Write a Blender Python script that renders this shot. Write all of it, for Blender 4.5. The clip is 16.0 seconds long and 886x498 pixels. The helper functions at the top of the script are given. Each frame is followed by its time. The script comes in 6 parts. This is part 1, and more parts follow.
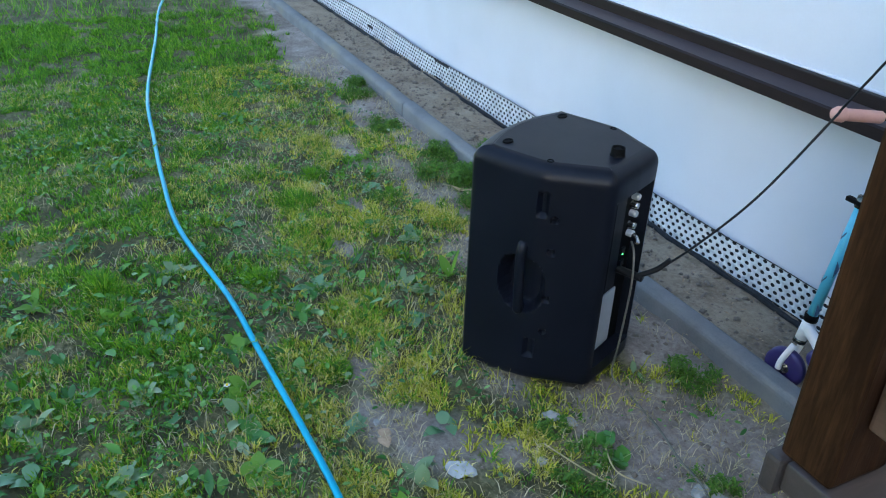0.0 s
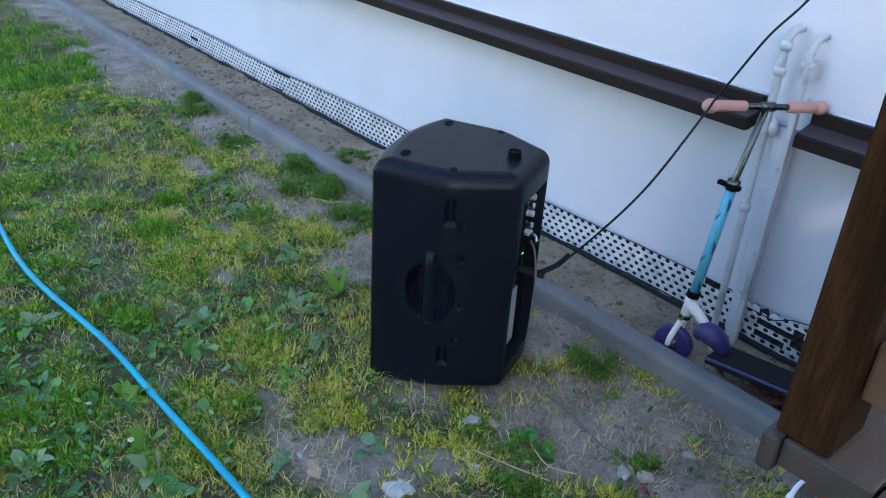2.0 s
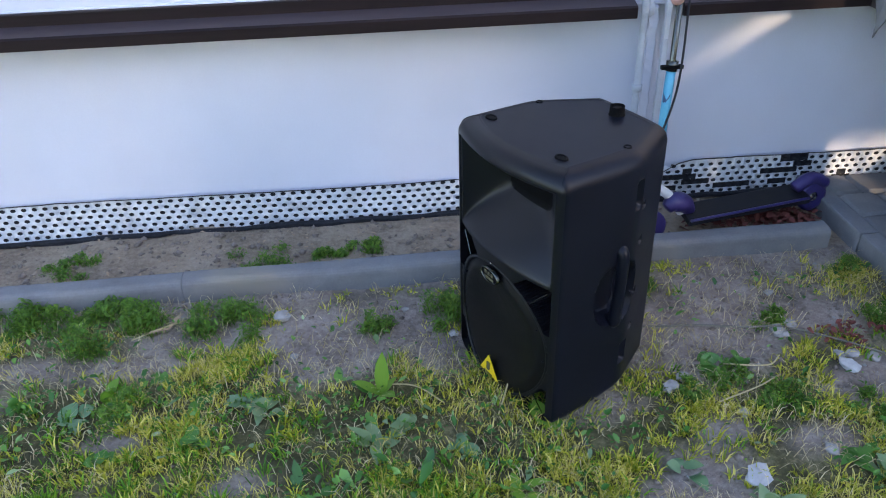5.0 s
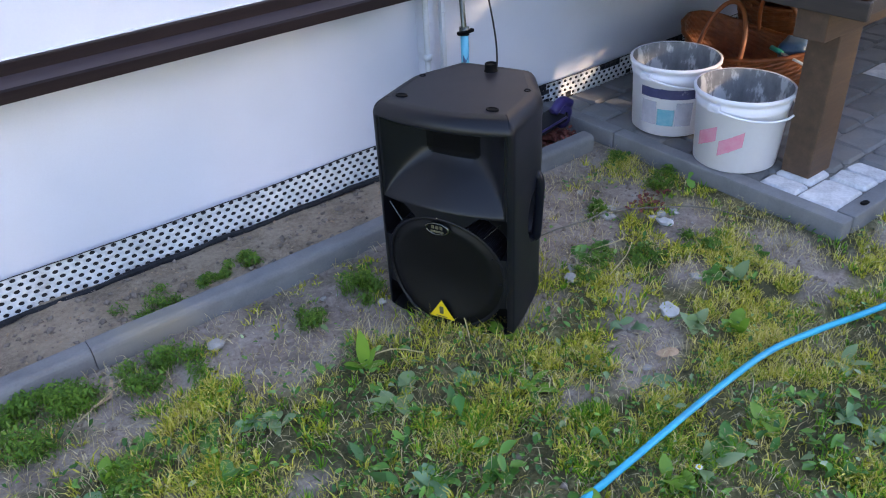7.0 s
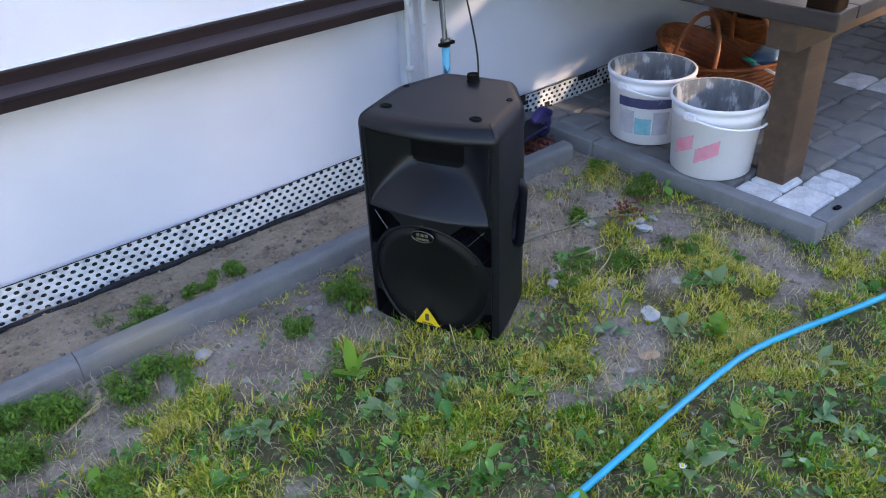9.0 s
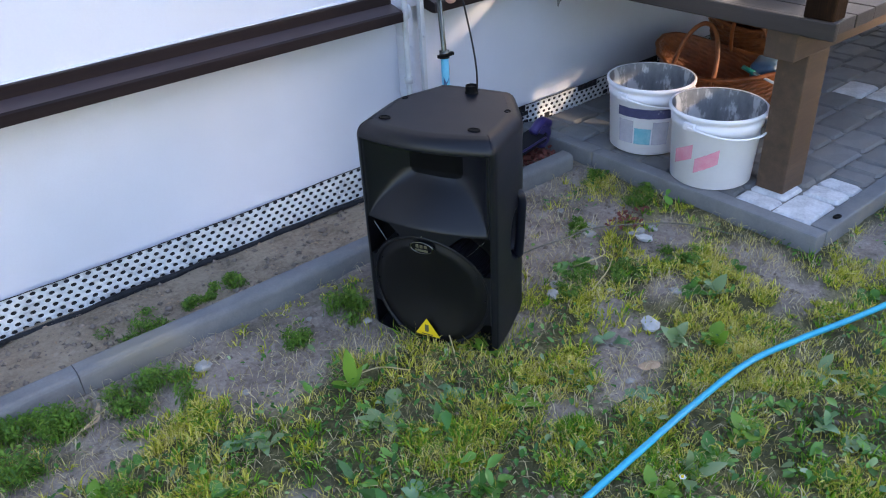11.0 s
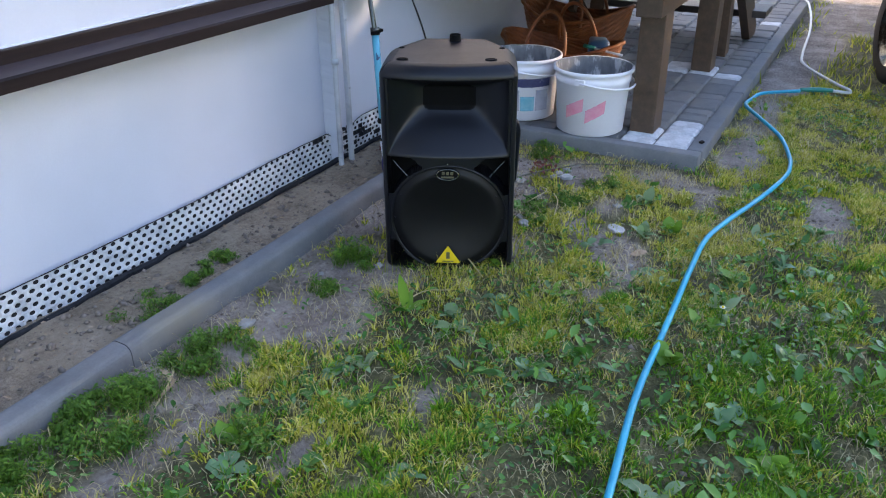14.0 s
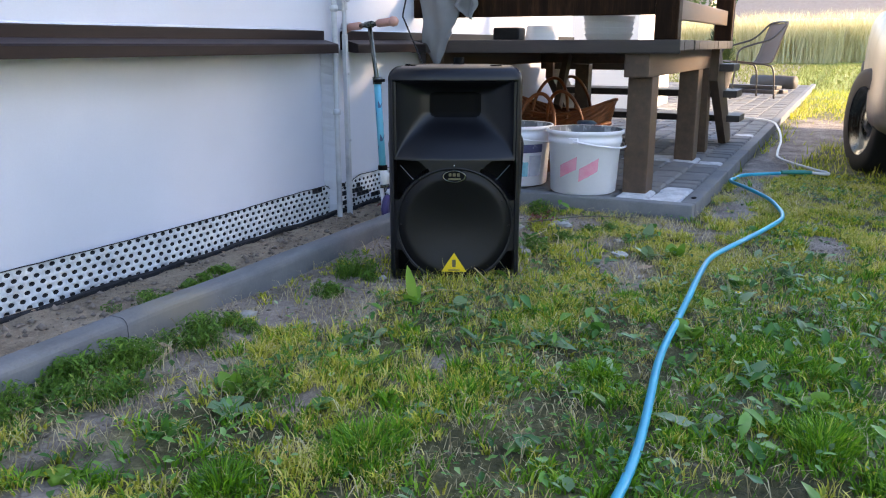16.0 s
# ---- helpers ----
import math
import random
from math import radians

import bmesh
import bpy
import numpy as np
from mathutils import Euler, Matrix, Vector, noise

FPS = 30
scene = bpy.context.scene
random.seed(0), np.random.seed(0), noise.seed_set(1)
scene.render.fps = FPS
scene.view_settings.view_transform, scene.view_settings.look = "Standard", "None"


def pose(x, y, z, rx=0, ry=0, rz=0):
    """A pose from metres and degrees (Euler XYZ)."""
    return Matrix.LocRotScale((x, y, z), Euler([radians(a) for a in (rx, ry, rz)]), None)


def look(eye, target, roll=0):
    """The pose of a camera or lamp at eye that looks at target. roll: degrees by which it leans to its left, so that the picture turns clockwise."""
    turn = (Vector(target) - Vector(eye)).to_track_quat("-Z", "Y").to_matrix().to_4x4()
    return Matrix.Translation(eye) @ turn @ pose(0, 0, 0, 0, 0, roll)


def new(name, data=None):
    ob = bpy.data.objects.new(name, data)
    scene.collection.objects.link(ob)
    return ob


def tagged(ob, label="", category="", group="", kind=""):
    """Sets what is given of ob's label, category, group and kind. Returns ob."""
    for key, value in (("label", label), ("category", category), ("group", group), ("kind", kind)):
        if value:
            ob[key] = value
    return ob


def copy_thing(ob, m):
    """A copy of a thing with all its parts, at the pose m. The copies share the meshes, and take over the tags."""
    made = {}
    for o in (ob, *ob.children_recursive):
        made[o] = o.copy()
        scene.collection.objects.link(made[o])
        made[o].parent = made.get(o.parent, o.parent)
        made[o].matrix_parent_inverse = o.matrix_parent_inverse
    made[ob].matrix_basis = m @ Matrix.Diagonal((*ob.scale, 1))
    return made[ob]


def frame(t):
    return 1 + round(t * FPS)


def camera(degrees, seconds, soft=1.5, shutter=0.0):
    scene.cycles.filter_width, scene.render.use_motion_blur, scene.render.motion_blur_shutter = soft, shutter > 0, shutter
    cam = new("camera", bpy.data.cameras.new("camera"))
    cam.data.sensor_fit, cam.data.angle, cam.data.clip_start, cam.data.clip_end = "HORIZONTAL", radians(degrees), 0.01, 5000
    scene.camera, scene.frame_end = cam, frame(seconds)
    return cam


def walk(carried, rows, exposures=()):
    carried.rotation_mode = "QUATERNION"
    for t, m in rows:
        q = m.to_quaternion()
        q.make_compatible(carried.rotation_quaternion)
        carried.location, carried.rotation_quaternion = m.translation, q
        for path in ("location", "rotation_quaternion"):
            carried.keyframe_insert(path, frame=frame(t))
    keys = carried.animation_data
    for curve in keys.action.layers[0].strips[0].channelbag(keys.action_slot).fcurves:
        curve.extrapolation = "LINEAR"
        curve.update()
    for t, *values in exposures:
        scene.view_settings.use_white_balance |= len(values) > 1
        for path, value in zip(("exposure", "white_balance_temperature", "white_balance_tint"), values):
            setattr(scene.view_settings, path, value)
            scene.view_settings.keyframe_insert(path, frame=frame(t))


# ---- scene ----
cam = camera(58.1, 16.0, soft=1.1)
PATH = [
    (0, (1.804, -1.115, 1.42), (0.25, -0.32, 0.444), 2.3),
    (0.5, (1.692, -1.222, 1.413), (0.282, -0.181, 0.448), 3.0),
    (1, (1.682, -1.25, 1.424), (0.32, -0.145, 0.462), 2.6),
    (1.5, (1.682, -1.18, 1.436), (0.333, -0.064, 0.469), 2.5),
    (2, (1.651, -1.285, 1.426), (0.338, -0.115, 0.473), 3.5),
    (2.5, (1.566, -1.487, 1.431), (0.321, -0.245, 0.48), 4.9),
    (3, (1.29, -1.569, 1.381), (0.142, -0.231, 0.436), 4.3),
    (3.5, (0.899, -1.661, 1.366), (-0.008, -0.178, 0.376), 4.3),
    (4, (0.498, -1.692, 1.39), (0.015, -0.035, 0.379), 4.2),
    (4.2, (0.331, -1.675, 1.374), (-0.025, 0.001, 0.341), 2.4),
    (6.3, (-0.953, -1.49, 1.427), (-0.085, -0.027, 0.375), -1.9),
    (6.5, (-1.027, -1.498, 1.446), (-0.098, -0.082, 0.381), -2.1),
    (7, (-1.11, -1.516, 1.457), (-0.107, -0.164, 0.377), -3.0),
    (7.5, (-1.156, -1.536, 1.47), (-0.115, -0.201, 0.404), -2.9),
    (8, (-1.173, -1.528, 1.461), (-0.117, -0.198, 0.405), -2.6),
    (8.5, (-1.155, -1.529, 1.463), (-0.099, -0.2, 0.405), -2.6),
    (11, (-1.138, -1.539, 1.469), (-0.079, -0.195, 0.433), -3.0),
    (11.5, (-1.172, -1.516, 1.453), (-0.114, -0.166, 0.424), -3.3),
    (12, (-1.246, -1.307, 1.401), (-0.131, -0.005, 0.37), -3.0),
    (12.5, (-1.365, -1.052, 1.409), (-0.104, 0.098, 0.367), -4.0),
    (13, (-1.568, -0.962, 1.391), (-0.062, -0.042, 0.45), -4.0),
    (13.5, (-1.854, -0.983, 1.392), (-0.297, -0.131, 0.47), -2.7),
    (14, (-2.024, -1.082, 1.232), (-0.457, -0.233, 0.325), -0.5),
    (14.5, (-2.075, -1.081, 0.975), (-0.471, -0.208, 0.158), 0.2),
    (15, (-2.163, -1.063, 0.787), (-0.49, -0.147, 0.186), -0.4),
    (15.5, (-2.204, -1.061, 0.717), (-0.489, -0.17, 0.203), -0.1),
    (16, (-2.206, -1.071, 0.721), (-0.475, -0.203, 0.223), -0.0),
]
walk(cam, [(t, look(eye, target, roll)) for t, eye, target, roll in PATH],
     exposures=[(0.0, 2.58, 6450, 5), (1.2, 2.5, 6300, 9), (3.0, 2.5, 6300, 13), (6.3, 2.72, 7050, 23), (13.0, 2.64, 6950, 20), (16.0, 2.55, 7100, 20)])

# ---- light ----
SUN_AZ = math.atan2(-0.866, 0.5)
SUN_EL = radians(18)
world = bpy.data.worlds.new("world")
scene.world = world
world.use_nodes = True
wn = world.node_tree
sky = wn.nodes.new("ShaderNodeTexSky")
sky.sky_type = "NISHITA"
sky.sun_disc = False
sky.sun_elevation = SUN_EL
sky.sun_rotation = math.pi / 2 - SUN_AZ
sky.air_density, sky.dust_density, sky.ozone_density = 1.0, 0.8, 2.0
bgn = wn.nodes["Background"]
bgn.inputs["Strength"].default_value = 0.14
wn.links.new(sky.outputs[0], bgn.inputs[0])
sun = new("sun", bpy.data.lights.new("sun", "SUN"))
sun.data.energy, sun.data.angle, sun.data.color = 2.7, radians(6.5), (1.0, 0.82, 0.56)
sun.matrix_world = look((math.cos(SUN_AZ) * 10, math.sin(SUN_AZ) * 10, math.tan(SUN_EL) * 10), (0, 0, 0))


# ---- materials ----
def node_mat(name, rough=0.6, metal=0.0):
    m = bpy.data.materials.new(name)
    m.use_nodes = True
    t = m.node_tree
    b = t.nodes["Principled BSDF"]
    b.inputs["Roughness"].default_value = rough
    b.inputs["Metallic"].default_value = metal
    return m, t, b


def ramp(t, stops):
    r = t.nodes.new("ShaderNodeValToRGB")
    while len(r.color_ramp.elements) < len(stops):
        r.color_ramp.elements.new(0.5)
    for e, (p, c) in zip(r.color_ramp.elements, stops):
        e.position, e.color = p, (*c, 1)
    return r


def noise_tex(t, scale, detail=6, rough=0.6, coords=None, stretch=None):
    n = t.nodes.new("ShaderNodeTexNoise")
    n.inputs["Scale"].default_value, n.inputs["Detail"].default_value, n.inputs["Roughness"].default_value = scale, detail, rough
    if coords is None:
        coords = t.nodes.new("ShaderNodeTexCoord").outputs["Object"]
    if stretch:
        mp = t.nodes.new("ShaderNodeMapping")
        mp.inputs["Scale"].default_value = stretch
        t.links.new(coords, mp.inputs[0])
        coords = mp.outputs[0]
    t.links.new(coords, n.inputs["Vector"])
    return n


def mix_col(t, fac, a, b, mode="MIX"):
    m = t.nodes.new("ShaderNodeMix")
    m.data_type, m.blend_type = "RGBA", mode
    for sock, v in ((m.inputs[0], fac), (m.inputs[6], a), (m.inputs[7], b)):
        if isinstance(v, (int, float)):
            sock.default_value = v
        elif isinstance(v, tuple):
            sock.default_value = (*v, 1)
        else:
            t.links.new(v, sock)
    return m.outputs[2]


def bump(t, b, height, strength=0.3, dist=0.01):
    n = t.nodes.new("ShaderNodeBump")
    n.inputs["Strength"].default_value, n.inputs["Distance"].default_value = strength, dist
    t.links.new(height, n.inputs["Height"])
    t.links.new(n.outputs[0], b.inputs["Normal"])


def surface(name, stops, scale=8.0, rough=0.6, metal=0.0, grain=120.0, bump_s=0.25, bump_d=0.003, stretch=None, coarse=None, vary=0.0, spec=None, coord="Object"):
    """Two-scale mottled surface: coarse blotches over the colour stops, fine grain and relief."""
    m, t, b = node_mat(name, rough, metal)
    co = t.nodes.new("ShaderNodeTexCoord").outputs[coord]
    n1 = noise_tex(t, scale, 7, 0.62, co, stretch)
    n2 = noise_tex(t, grain, 4, 0.6, co, stretch)
    r = ramp(t, stops)
    add = t.nodes.new("ShaderNodeMath")
    add.operation = "MULTIPLY_ADD"
    t.links.new(n2.outputs[0], add.inputs[0])
    add.inputs[1].default_value = 0.3
    mid = t.nodes.new("ShaderNodeMath")
    mid.operation = "MULTIPLY_ADD"
    t.links.new(n1.outputs[0], mid.inputs[0])
    mid.inputs[1].default_value, mid.inputs[2].default_value = 0.85, -0.075
    t.links.new(mid.outputs[0], add.inputs[2])
    t.links.new(add.outputs[0], r.inputs[0])
    col = r.outputs[0]
    if coarse:
        n3 = noise_tex(t, coarse[0], 4, 0.5, co)
        rr = ramp(t, [(coarse[2], (0, 0, 0)), (coarse[3], (1, 1, 1))])
        t.links.new(n3.outputs[0], rr.inputs[0])
        col = mix_col(t, rr.outputs[0], col, coarse[1])
    if vary:
        oi = t.nodes.new("ShaderNodeObjectInfo")
        mr = t.nodes.new("ShaderNodeMapRange")
        mr.inputs[3].default_value, mr.inputs[4].default_value = 1 - vary, 1 + vary
        t.links.new(oi.outputs["Random"], mr.inputs[0])
        hs = t.nodes.new("ShaderNodeHueSaturation")
        t.links.new(mr.outputs[0], hs.inputs["Value"])
        t.links.new(col, hs.inputs["Color"])
        col = hs.outputs[0]
    t.links.new(col, b.inputs["Base Color"])
    rm = t.nodes.new("ShaderNodeMapRange")
    rm.inputs[3].default_value, rm.inputs[4].default_value = max(0.02, rough - 0.1), min(1, rough + 0.12)
    t.links.new(n1.outputs[0], rm.inputs[0])
    t.links.new(rm.outputs[0], b.inputs["Roughness"])
    if spec is not None:
        b.inputs["Specular IOR Level"].default_value = spec
    if bump_s:
        bump(t, b, add.outputs[0], bump_s, bump_d)
    return m


def grey(v, tint=(1, 1, 1)):
    return tuple(v * c for c in tint)


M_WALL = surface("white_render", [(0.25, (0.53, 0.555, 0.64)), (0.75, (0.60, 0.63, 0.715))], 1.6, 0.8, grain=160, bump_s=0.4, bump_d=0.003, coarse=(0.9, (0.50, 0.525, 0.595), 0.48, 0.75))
# Whiter than the house render, to put sunlit glare into the backdrop's colour.
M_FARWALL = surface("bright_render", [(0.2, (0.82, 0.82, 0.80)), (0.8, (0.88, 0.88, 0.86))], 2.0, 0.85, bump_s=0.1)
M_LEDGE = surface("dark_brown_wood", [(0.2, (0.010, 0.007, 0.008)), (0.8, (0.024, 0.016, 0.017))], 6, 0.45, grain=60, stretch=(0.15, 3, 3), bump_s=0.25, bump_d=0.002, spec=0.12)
M_LEDGETOP = surface("brown_sill_top", [(0.2, (0.032, 0.024, 0.029)), (0.8, (0.060, 0.047, 0.054))], 7, 0.42, grain=50, stretch=(0.15, 3, 3), bump_s=0.2, bump_d=0.002, spec=0.3)
M_MEMB = surface("chalky_white_membrane", [(0.25, (0.30, 0.32, 0.36)), (0.5, (0.56, 0.59, 0.63)), (0.8, (0.68, 0.70, 0.73))], 14, 0.6, grain=80, bump_s=0.3)
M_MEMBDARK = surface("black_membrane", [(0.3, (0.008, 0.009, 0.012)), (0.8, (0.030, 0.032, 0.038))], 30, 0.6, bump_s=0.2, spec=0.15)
M_CONC = surface("grey_concrete", [(0.25, (0.11, 0.116, 0.124)), (0.75, (0.205, 0.213, 0.226))], 7, 0.88, grain=140, bump_s=0.5, bump_d=0.003, coarse=(3.5, (0.20, 0.19, 0.165), 0.52, 0.72), vary=0.06)
M_STONE = surface("grey_paver", [(0.2, (0.10, 0.105, 0.11)), (0.8, (0.20, 0.20, 0.205))], 9, 0.82, grain=110, bump_s=0.6, bump_d=0.004, coarse=(2.2, (0.17, 0.155, 0.13), 0.5, 0.75), vary=0.22)
M_STONEW = surface("white_splashed_paver", [(0.25, (0.20, 0.205, 0.215)), (0.42, (0.46, 0.47, 0.49)), (0.6, (0.62, 0.63, 0.65)), (0.8, (0.70, 0.71, 0.73))], 12, 0.85, grain=90, bump_s=0.5, bump_d=0.004)
M_JOINT = surface("joint_sand", [(0.2, (0.12, 0.115, 0.105)), (0.8, (0.24, 0.23, 0.21))], 30, 0.95, bump_s=0.6)
M_DECK = surface("stained_deck_wood", [(0.2, (0.022, 0.017, 0.016)), (0.55, (0.045, 0.034, 0.031)), (0.85, (0.075, 0.056, 0.048))], 5, 0.55, grain=46, stretch=(6, 0.5, 6), bump_s=0.35, bump_d=0.003, vary=0.15)
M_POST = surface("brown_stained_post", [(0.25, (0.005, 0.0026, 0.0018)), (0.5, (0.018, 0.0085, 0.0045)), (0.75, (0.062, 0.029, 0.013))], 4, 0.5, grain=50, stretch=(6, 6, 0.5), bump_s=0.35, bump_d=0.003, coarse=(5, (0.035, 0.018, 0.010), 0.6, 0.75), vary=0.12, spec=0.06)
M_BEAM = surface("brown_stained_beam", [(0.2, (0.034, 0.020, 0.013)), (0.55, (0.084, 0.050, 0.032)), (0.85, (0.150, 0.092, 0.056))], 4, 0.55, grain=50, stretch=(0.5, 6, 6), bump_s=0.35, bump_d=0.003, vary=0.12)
M_RAWWOOD = surface("raw_tan_wood", [(0.2, (0.22, 0.13, 0.07)), (0.6, (0.38, 0.25, 0.14)), (0.85, (0.48, 0.34, 0.20))], 4, 0.6, grain=50, stretch=(6, 6, 0.5), bump_s=0.3, bump_d=0.002)
M_PLASTIC = surface("black_textured_plastic", [(0.3, (0.0040, 0.0050, 0.0094)), (0.8, (0.0070, 0.0086, 0.0155))], 5, 0.36, grain=900, bump_s=0.35, bump_d=0.0006, spec=0.17)
M_BAFFLE = surface("black_satin_plastic", [(0.3, (0.0042, 0.0046, 0.0072)), (0.8, (0.0072, 0.0078, 0.0118))], 5, 0.33, grain=900, bump_s=0.2, bump_d=0.0005, spec=0.34)
M_GRILLE = surface("black_perforated_steel", [(0.3, (0.0030, 0.0030, 0.0038)), (0.8, (0.0052, 0.0052, 0.0066))], 40, 0.42, grain=700, bump_s=0.4, bump_d=0.0008, spec=0.26)
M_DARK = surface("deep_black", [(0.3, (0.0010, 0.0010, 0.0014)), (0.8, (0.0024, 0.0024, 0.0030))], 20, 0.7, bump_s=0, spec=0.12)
M_PANEL = surface("grey_amp_panel", [(0.3, (0.34, 0.36, 0.40)), (0.8, (0.50, 0.52, 0.56))], 10, 0.45, 0.2, bump_s=0.1)
M_STEEL = surface("bright_steel", [(0.3, (0.42, 0.42, 0.41)), (0.8, (0.56, 0.56, 0.55))], 12, 0.25, 1.0, bump_s=0.05)
M_YELLOW = surface("yellow_label", [(0.3, (0.72, 0.50, 0.01)), (0.8, (0.82, 0.60, 0.02))], 30, 0.45, bump_s=0.05)
M_GOLD = surface("dull_gold", [(0.3, (0.12, 0.11, 0.065)), (0.8, (0.18, 0.165, 0.10))], 20, 0.4, 0.4, bump_s=0)
M_RUBBER = surface("black_rubber", [(0.3, (0.006, 0.006, 0.0075)), (0.8, (0.014, 0.014, 0.017))], 20, 0.6, bump_s=0.2, spec=0.25)
M_CABLE = surface("grey_brown_cable", [(0.3, (0.10, 0.095, 0.075)), (0.8, (0.17, 0.16, 0.13))], 20, 0.55, bump_s=0.1)
M_HOSE = surface("blue_garden_hose", [(0.25, (0.0, 0.26, 0.42)), (0.75, (0.0, 0.40, 0.57))], 5, 0.32, grain=60, bump_s=0.12, bump_d=0.001, spec=0.32)
M_HOSE2 = surface("pale_grey_hose", [(0.25, (0.45, 0.47, 0.48)), (0.75, (0.62, 0.64, 0.64))], 5, 0.4, bump_s=0.1)
M_BUCKET = surface("white_bucket_plastic", [(0.25, (0.78, 0.78, 0.85)), (0.75, (0.86, 0.86, 0.92))], 5, 0.45, grain=60, bump_s=0.12, bump_d=0.001, coarse=(7, (0.58, 0.58, 0.60), 0.66, 0.88))
M_BUCKETIN = surface("plaster_stained_bucket_inside", [(0.25, (0.10, 0.105, 0.12)), (0.5, (0.22, 0.225, 0.24)), (0.56, (0.55, 0.56, 0.58)), (0.8, (0.66, 0.67, 0.69))], 11, 0.85, grain=40, bump_s=0.5, bump_d=0.004, stretch=(1, 1, 0.5))
M_PINK = surface("faded_pink_print", [(0.3, (0.72, 0.22, 0.33)), (0.7, (0.76, 0.42, 0.50))], 18, 0.5, bump_s=0.05)
M_NAVY = surface("navy_print", [(0.3, (0.03, 0.035, 0.10)), (0.6, (0.07, 0.075, 0.17)), (0.75, (0.45, 0.46, 0.50))], 16, 0.5, bump_s=0.05)
M_CYAN = surface("cyan_print", [(0.3, (0.05, 0.34, 0.45)), (0.7, (0.32, 0.55, 0.62))], 18, 0.5, bump_s=0.05)
M_LILAC = surface("grey_lilac_print", [(0.3, (0.30, 0.30, 0.38)), (0.7, (0.50, 0.50, 0.56))], 16, 0.5, bump_s=0.05)
M_WICKER = surface("brown_wicker", [(0.2, (0.09, 0.022, 0.006)), (0.6, (0.24, 0.070, 0.017)), (0.85, (0.36, 0.125, 0.035))], 16, 0.5, grain=60, bump_s=0.5, bump_d=0.004)
M_PIPE = surface("white_painted_pipe", [(0.2, (0.34, 0.365, 0.40)), (0.8, (0.52, 0.545, 0.58))], 10, 0.5, grain=70, bump_s=0.35, bump_d=0.002, coarse=(9, (0.28, 0.30, 0.33), 0.55, 0.70))
M_CHROME = surface("dull_chrome", [(0.3, (0.08, 0.085, 0.07)), (0.8, (0.16, 0.165, 0.15))], 10, 0.22, 1.0, bump_s=0.05)
M_GRIP = surface("pink_foam_grip", [(0.3, (0.46, 0.23, 0.19)), (0.8, (0.58, 0.33, 0.28))], 20, 0.8, grain=300, bump_s=0.5, bump_d=0.001)
M_SBLUE = surface("light_blue_scooter_wrap", [(0.3, (0.06, 0.36, 0.52)), (0.8, (0.12, 0.48, 0.62))], 20, 0.4, bump_s=0.05)
M_SDARK = surface("navy_scooter_pattern", [(0.3, (0.03, 0.06, 0.13)), (0.8, (0.06, 0.13, 0.22))], 20, 0.4, bump_s=0.05)
M_SWHITE = surface("white_scooter_tube", [(0.3, (0.66, 0.66, 0.68)), (0.8, (0.76, 0.76, 0.78))], 12, 0.35, bump_s=0.05)
M_PURPLE = surface("purple_plastic", [(0.3, (0.020, 0.016, 0.09)), (0.8, (0.042, 0.030, 0.15))], 10, 0.4, bump_s=0.05)
M_CLOTH = surface("grey_cloth", [(0.3, (0.12, 0.125, 0.13)), (0.8, (0.20, 0.205, 0.21))], 6, 0.95, grain=300, bump_s=0.5, bump_d=0.002)
M_CHAIR = surface("brown_textilene", [(0.3, (0.075, 0.050, 0.040)), (0.8, (0.13, 0.09, 0.075))], 6, 0.6, grain=300, bump_s=0.4, bump_d=0.002)
M_TUBE = surface("dark_brown_steel_tube", [(0.3, (0.03, 0.024, 0.022)), (0.8, (0.055, 0.045, 0.04))], 6, 0.35, bump_s=0.1)
M_CARPAINT = surface("dusty_silver_paint", [(0.3, (0.25, 0.21, 0.18)), (0.8, (0.40, 0.34, 0.29))], 3, 0.35, 0.4, bump_s=0.1, coarse=(3.0, (0.20, 0.17, 0.14), 0.5, 0.7))
M_CARDARK = surface("black_bumper_plastic", [(0.3, (0.03, 0.027, 0.024)), (0.8, (0.06, 0.052, 0.045))], 6, 0.6, bump_s=0.3)
M_GLASS = surface("dark_car_glass", [(0.3, (0.02, 0.025, 0.03)), (0.8, (0.03, 0.035, 0.04))], 6, 0.08, bump_s=0)
M_ROOF = surface("orange_roof_tile", [(0.3, (0.50, 0.32, 0.23)), (0.8, (0.62, 0.42, 0.31))], 3, 0.8, bump_s=0.2)
M_HOUSEWALL = surface("pale_house_render", [(0.3, (0.74, 0.66, 0.57)), (0.8, (0.82, 0.74, 0.65))], 2, 0.85, bump_s=0.1)
M_POT = surface("dark_clay_pot", [(0.3, (0.06, 0.05, 0.045)), (0.8, (0.11, 0.09, 0.08))], 8, 0.7, bump_s=0.2)
M_PAPER = surface("dirty_white_paper", [(0.3, (0.34, 0.35, 0.36)), (0.8, (0.52, 0.53, 0.53))], 25, 0.8, bump_s=0.3)
M_PEBBLE = surface("pale_pebble", [(0.3, (0.26, 0.25, 0.24)), (0.8, (0.42, 0.41, 0.40))], 25, 0.9, bump_s=0.4)
M_CLOD = surface("brown_soil_clod", [(0.3, (0.12, 0.095, 0.078)), (0.8, (0.32, 0.265, 0.225))], 25, 0.95, bump_s=0.5)
M_DRYLEAF = surface("dry_leaf", [(0.3, (0.26, 0.17, 0.10)), (0.8, (0.52, 0.38, 0.26))], 30, 0.8, bump_s=0.2)
M_REDLEAF = surface("red_brown_leaf_litter", [(0.3, (0.08, 0.02, 0.015)), (0.8, (0.24, 0.06, 0.045))], 30, 0.8, bump_s=0.2, coord="Object")
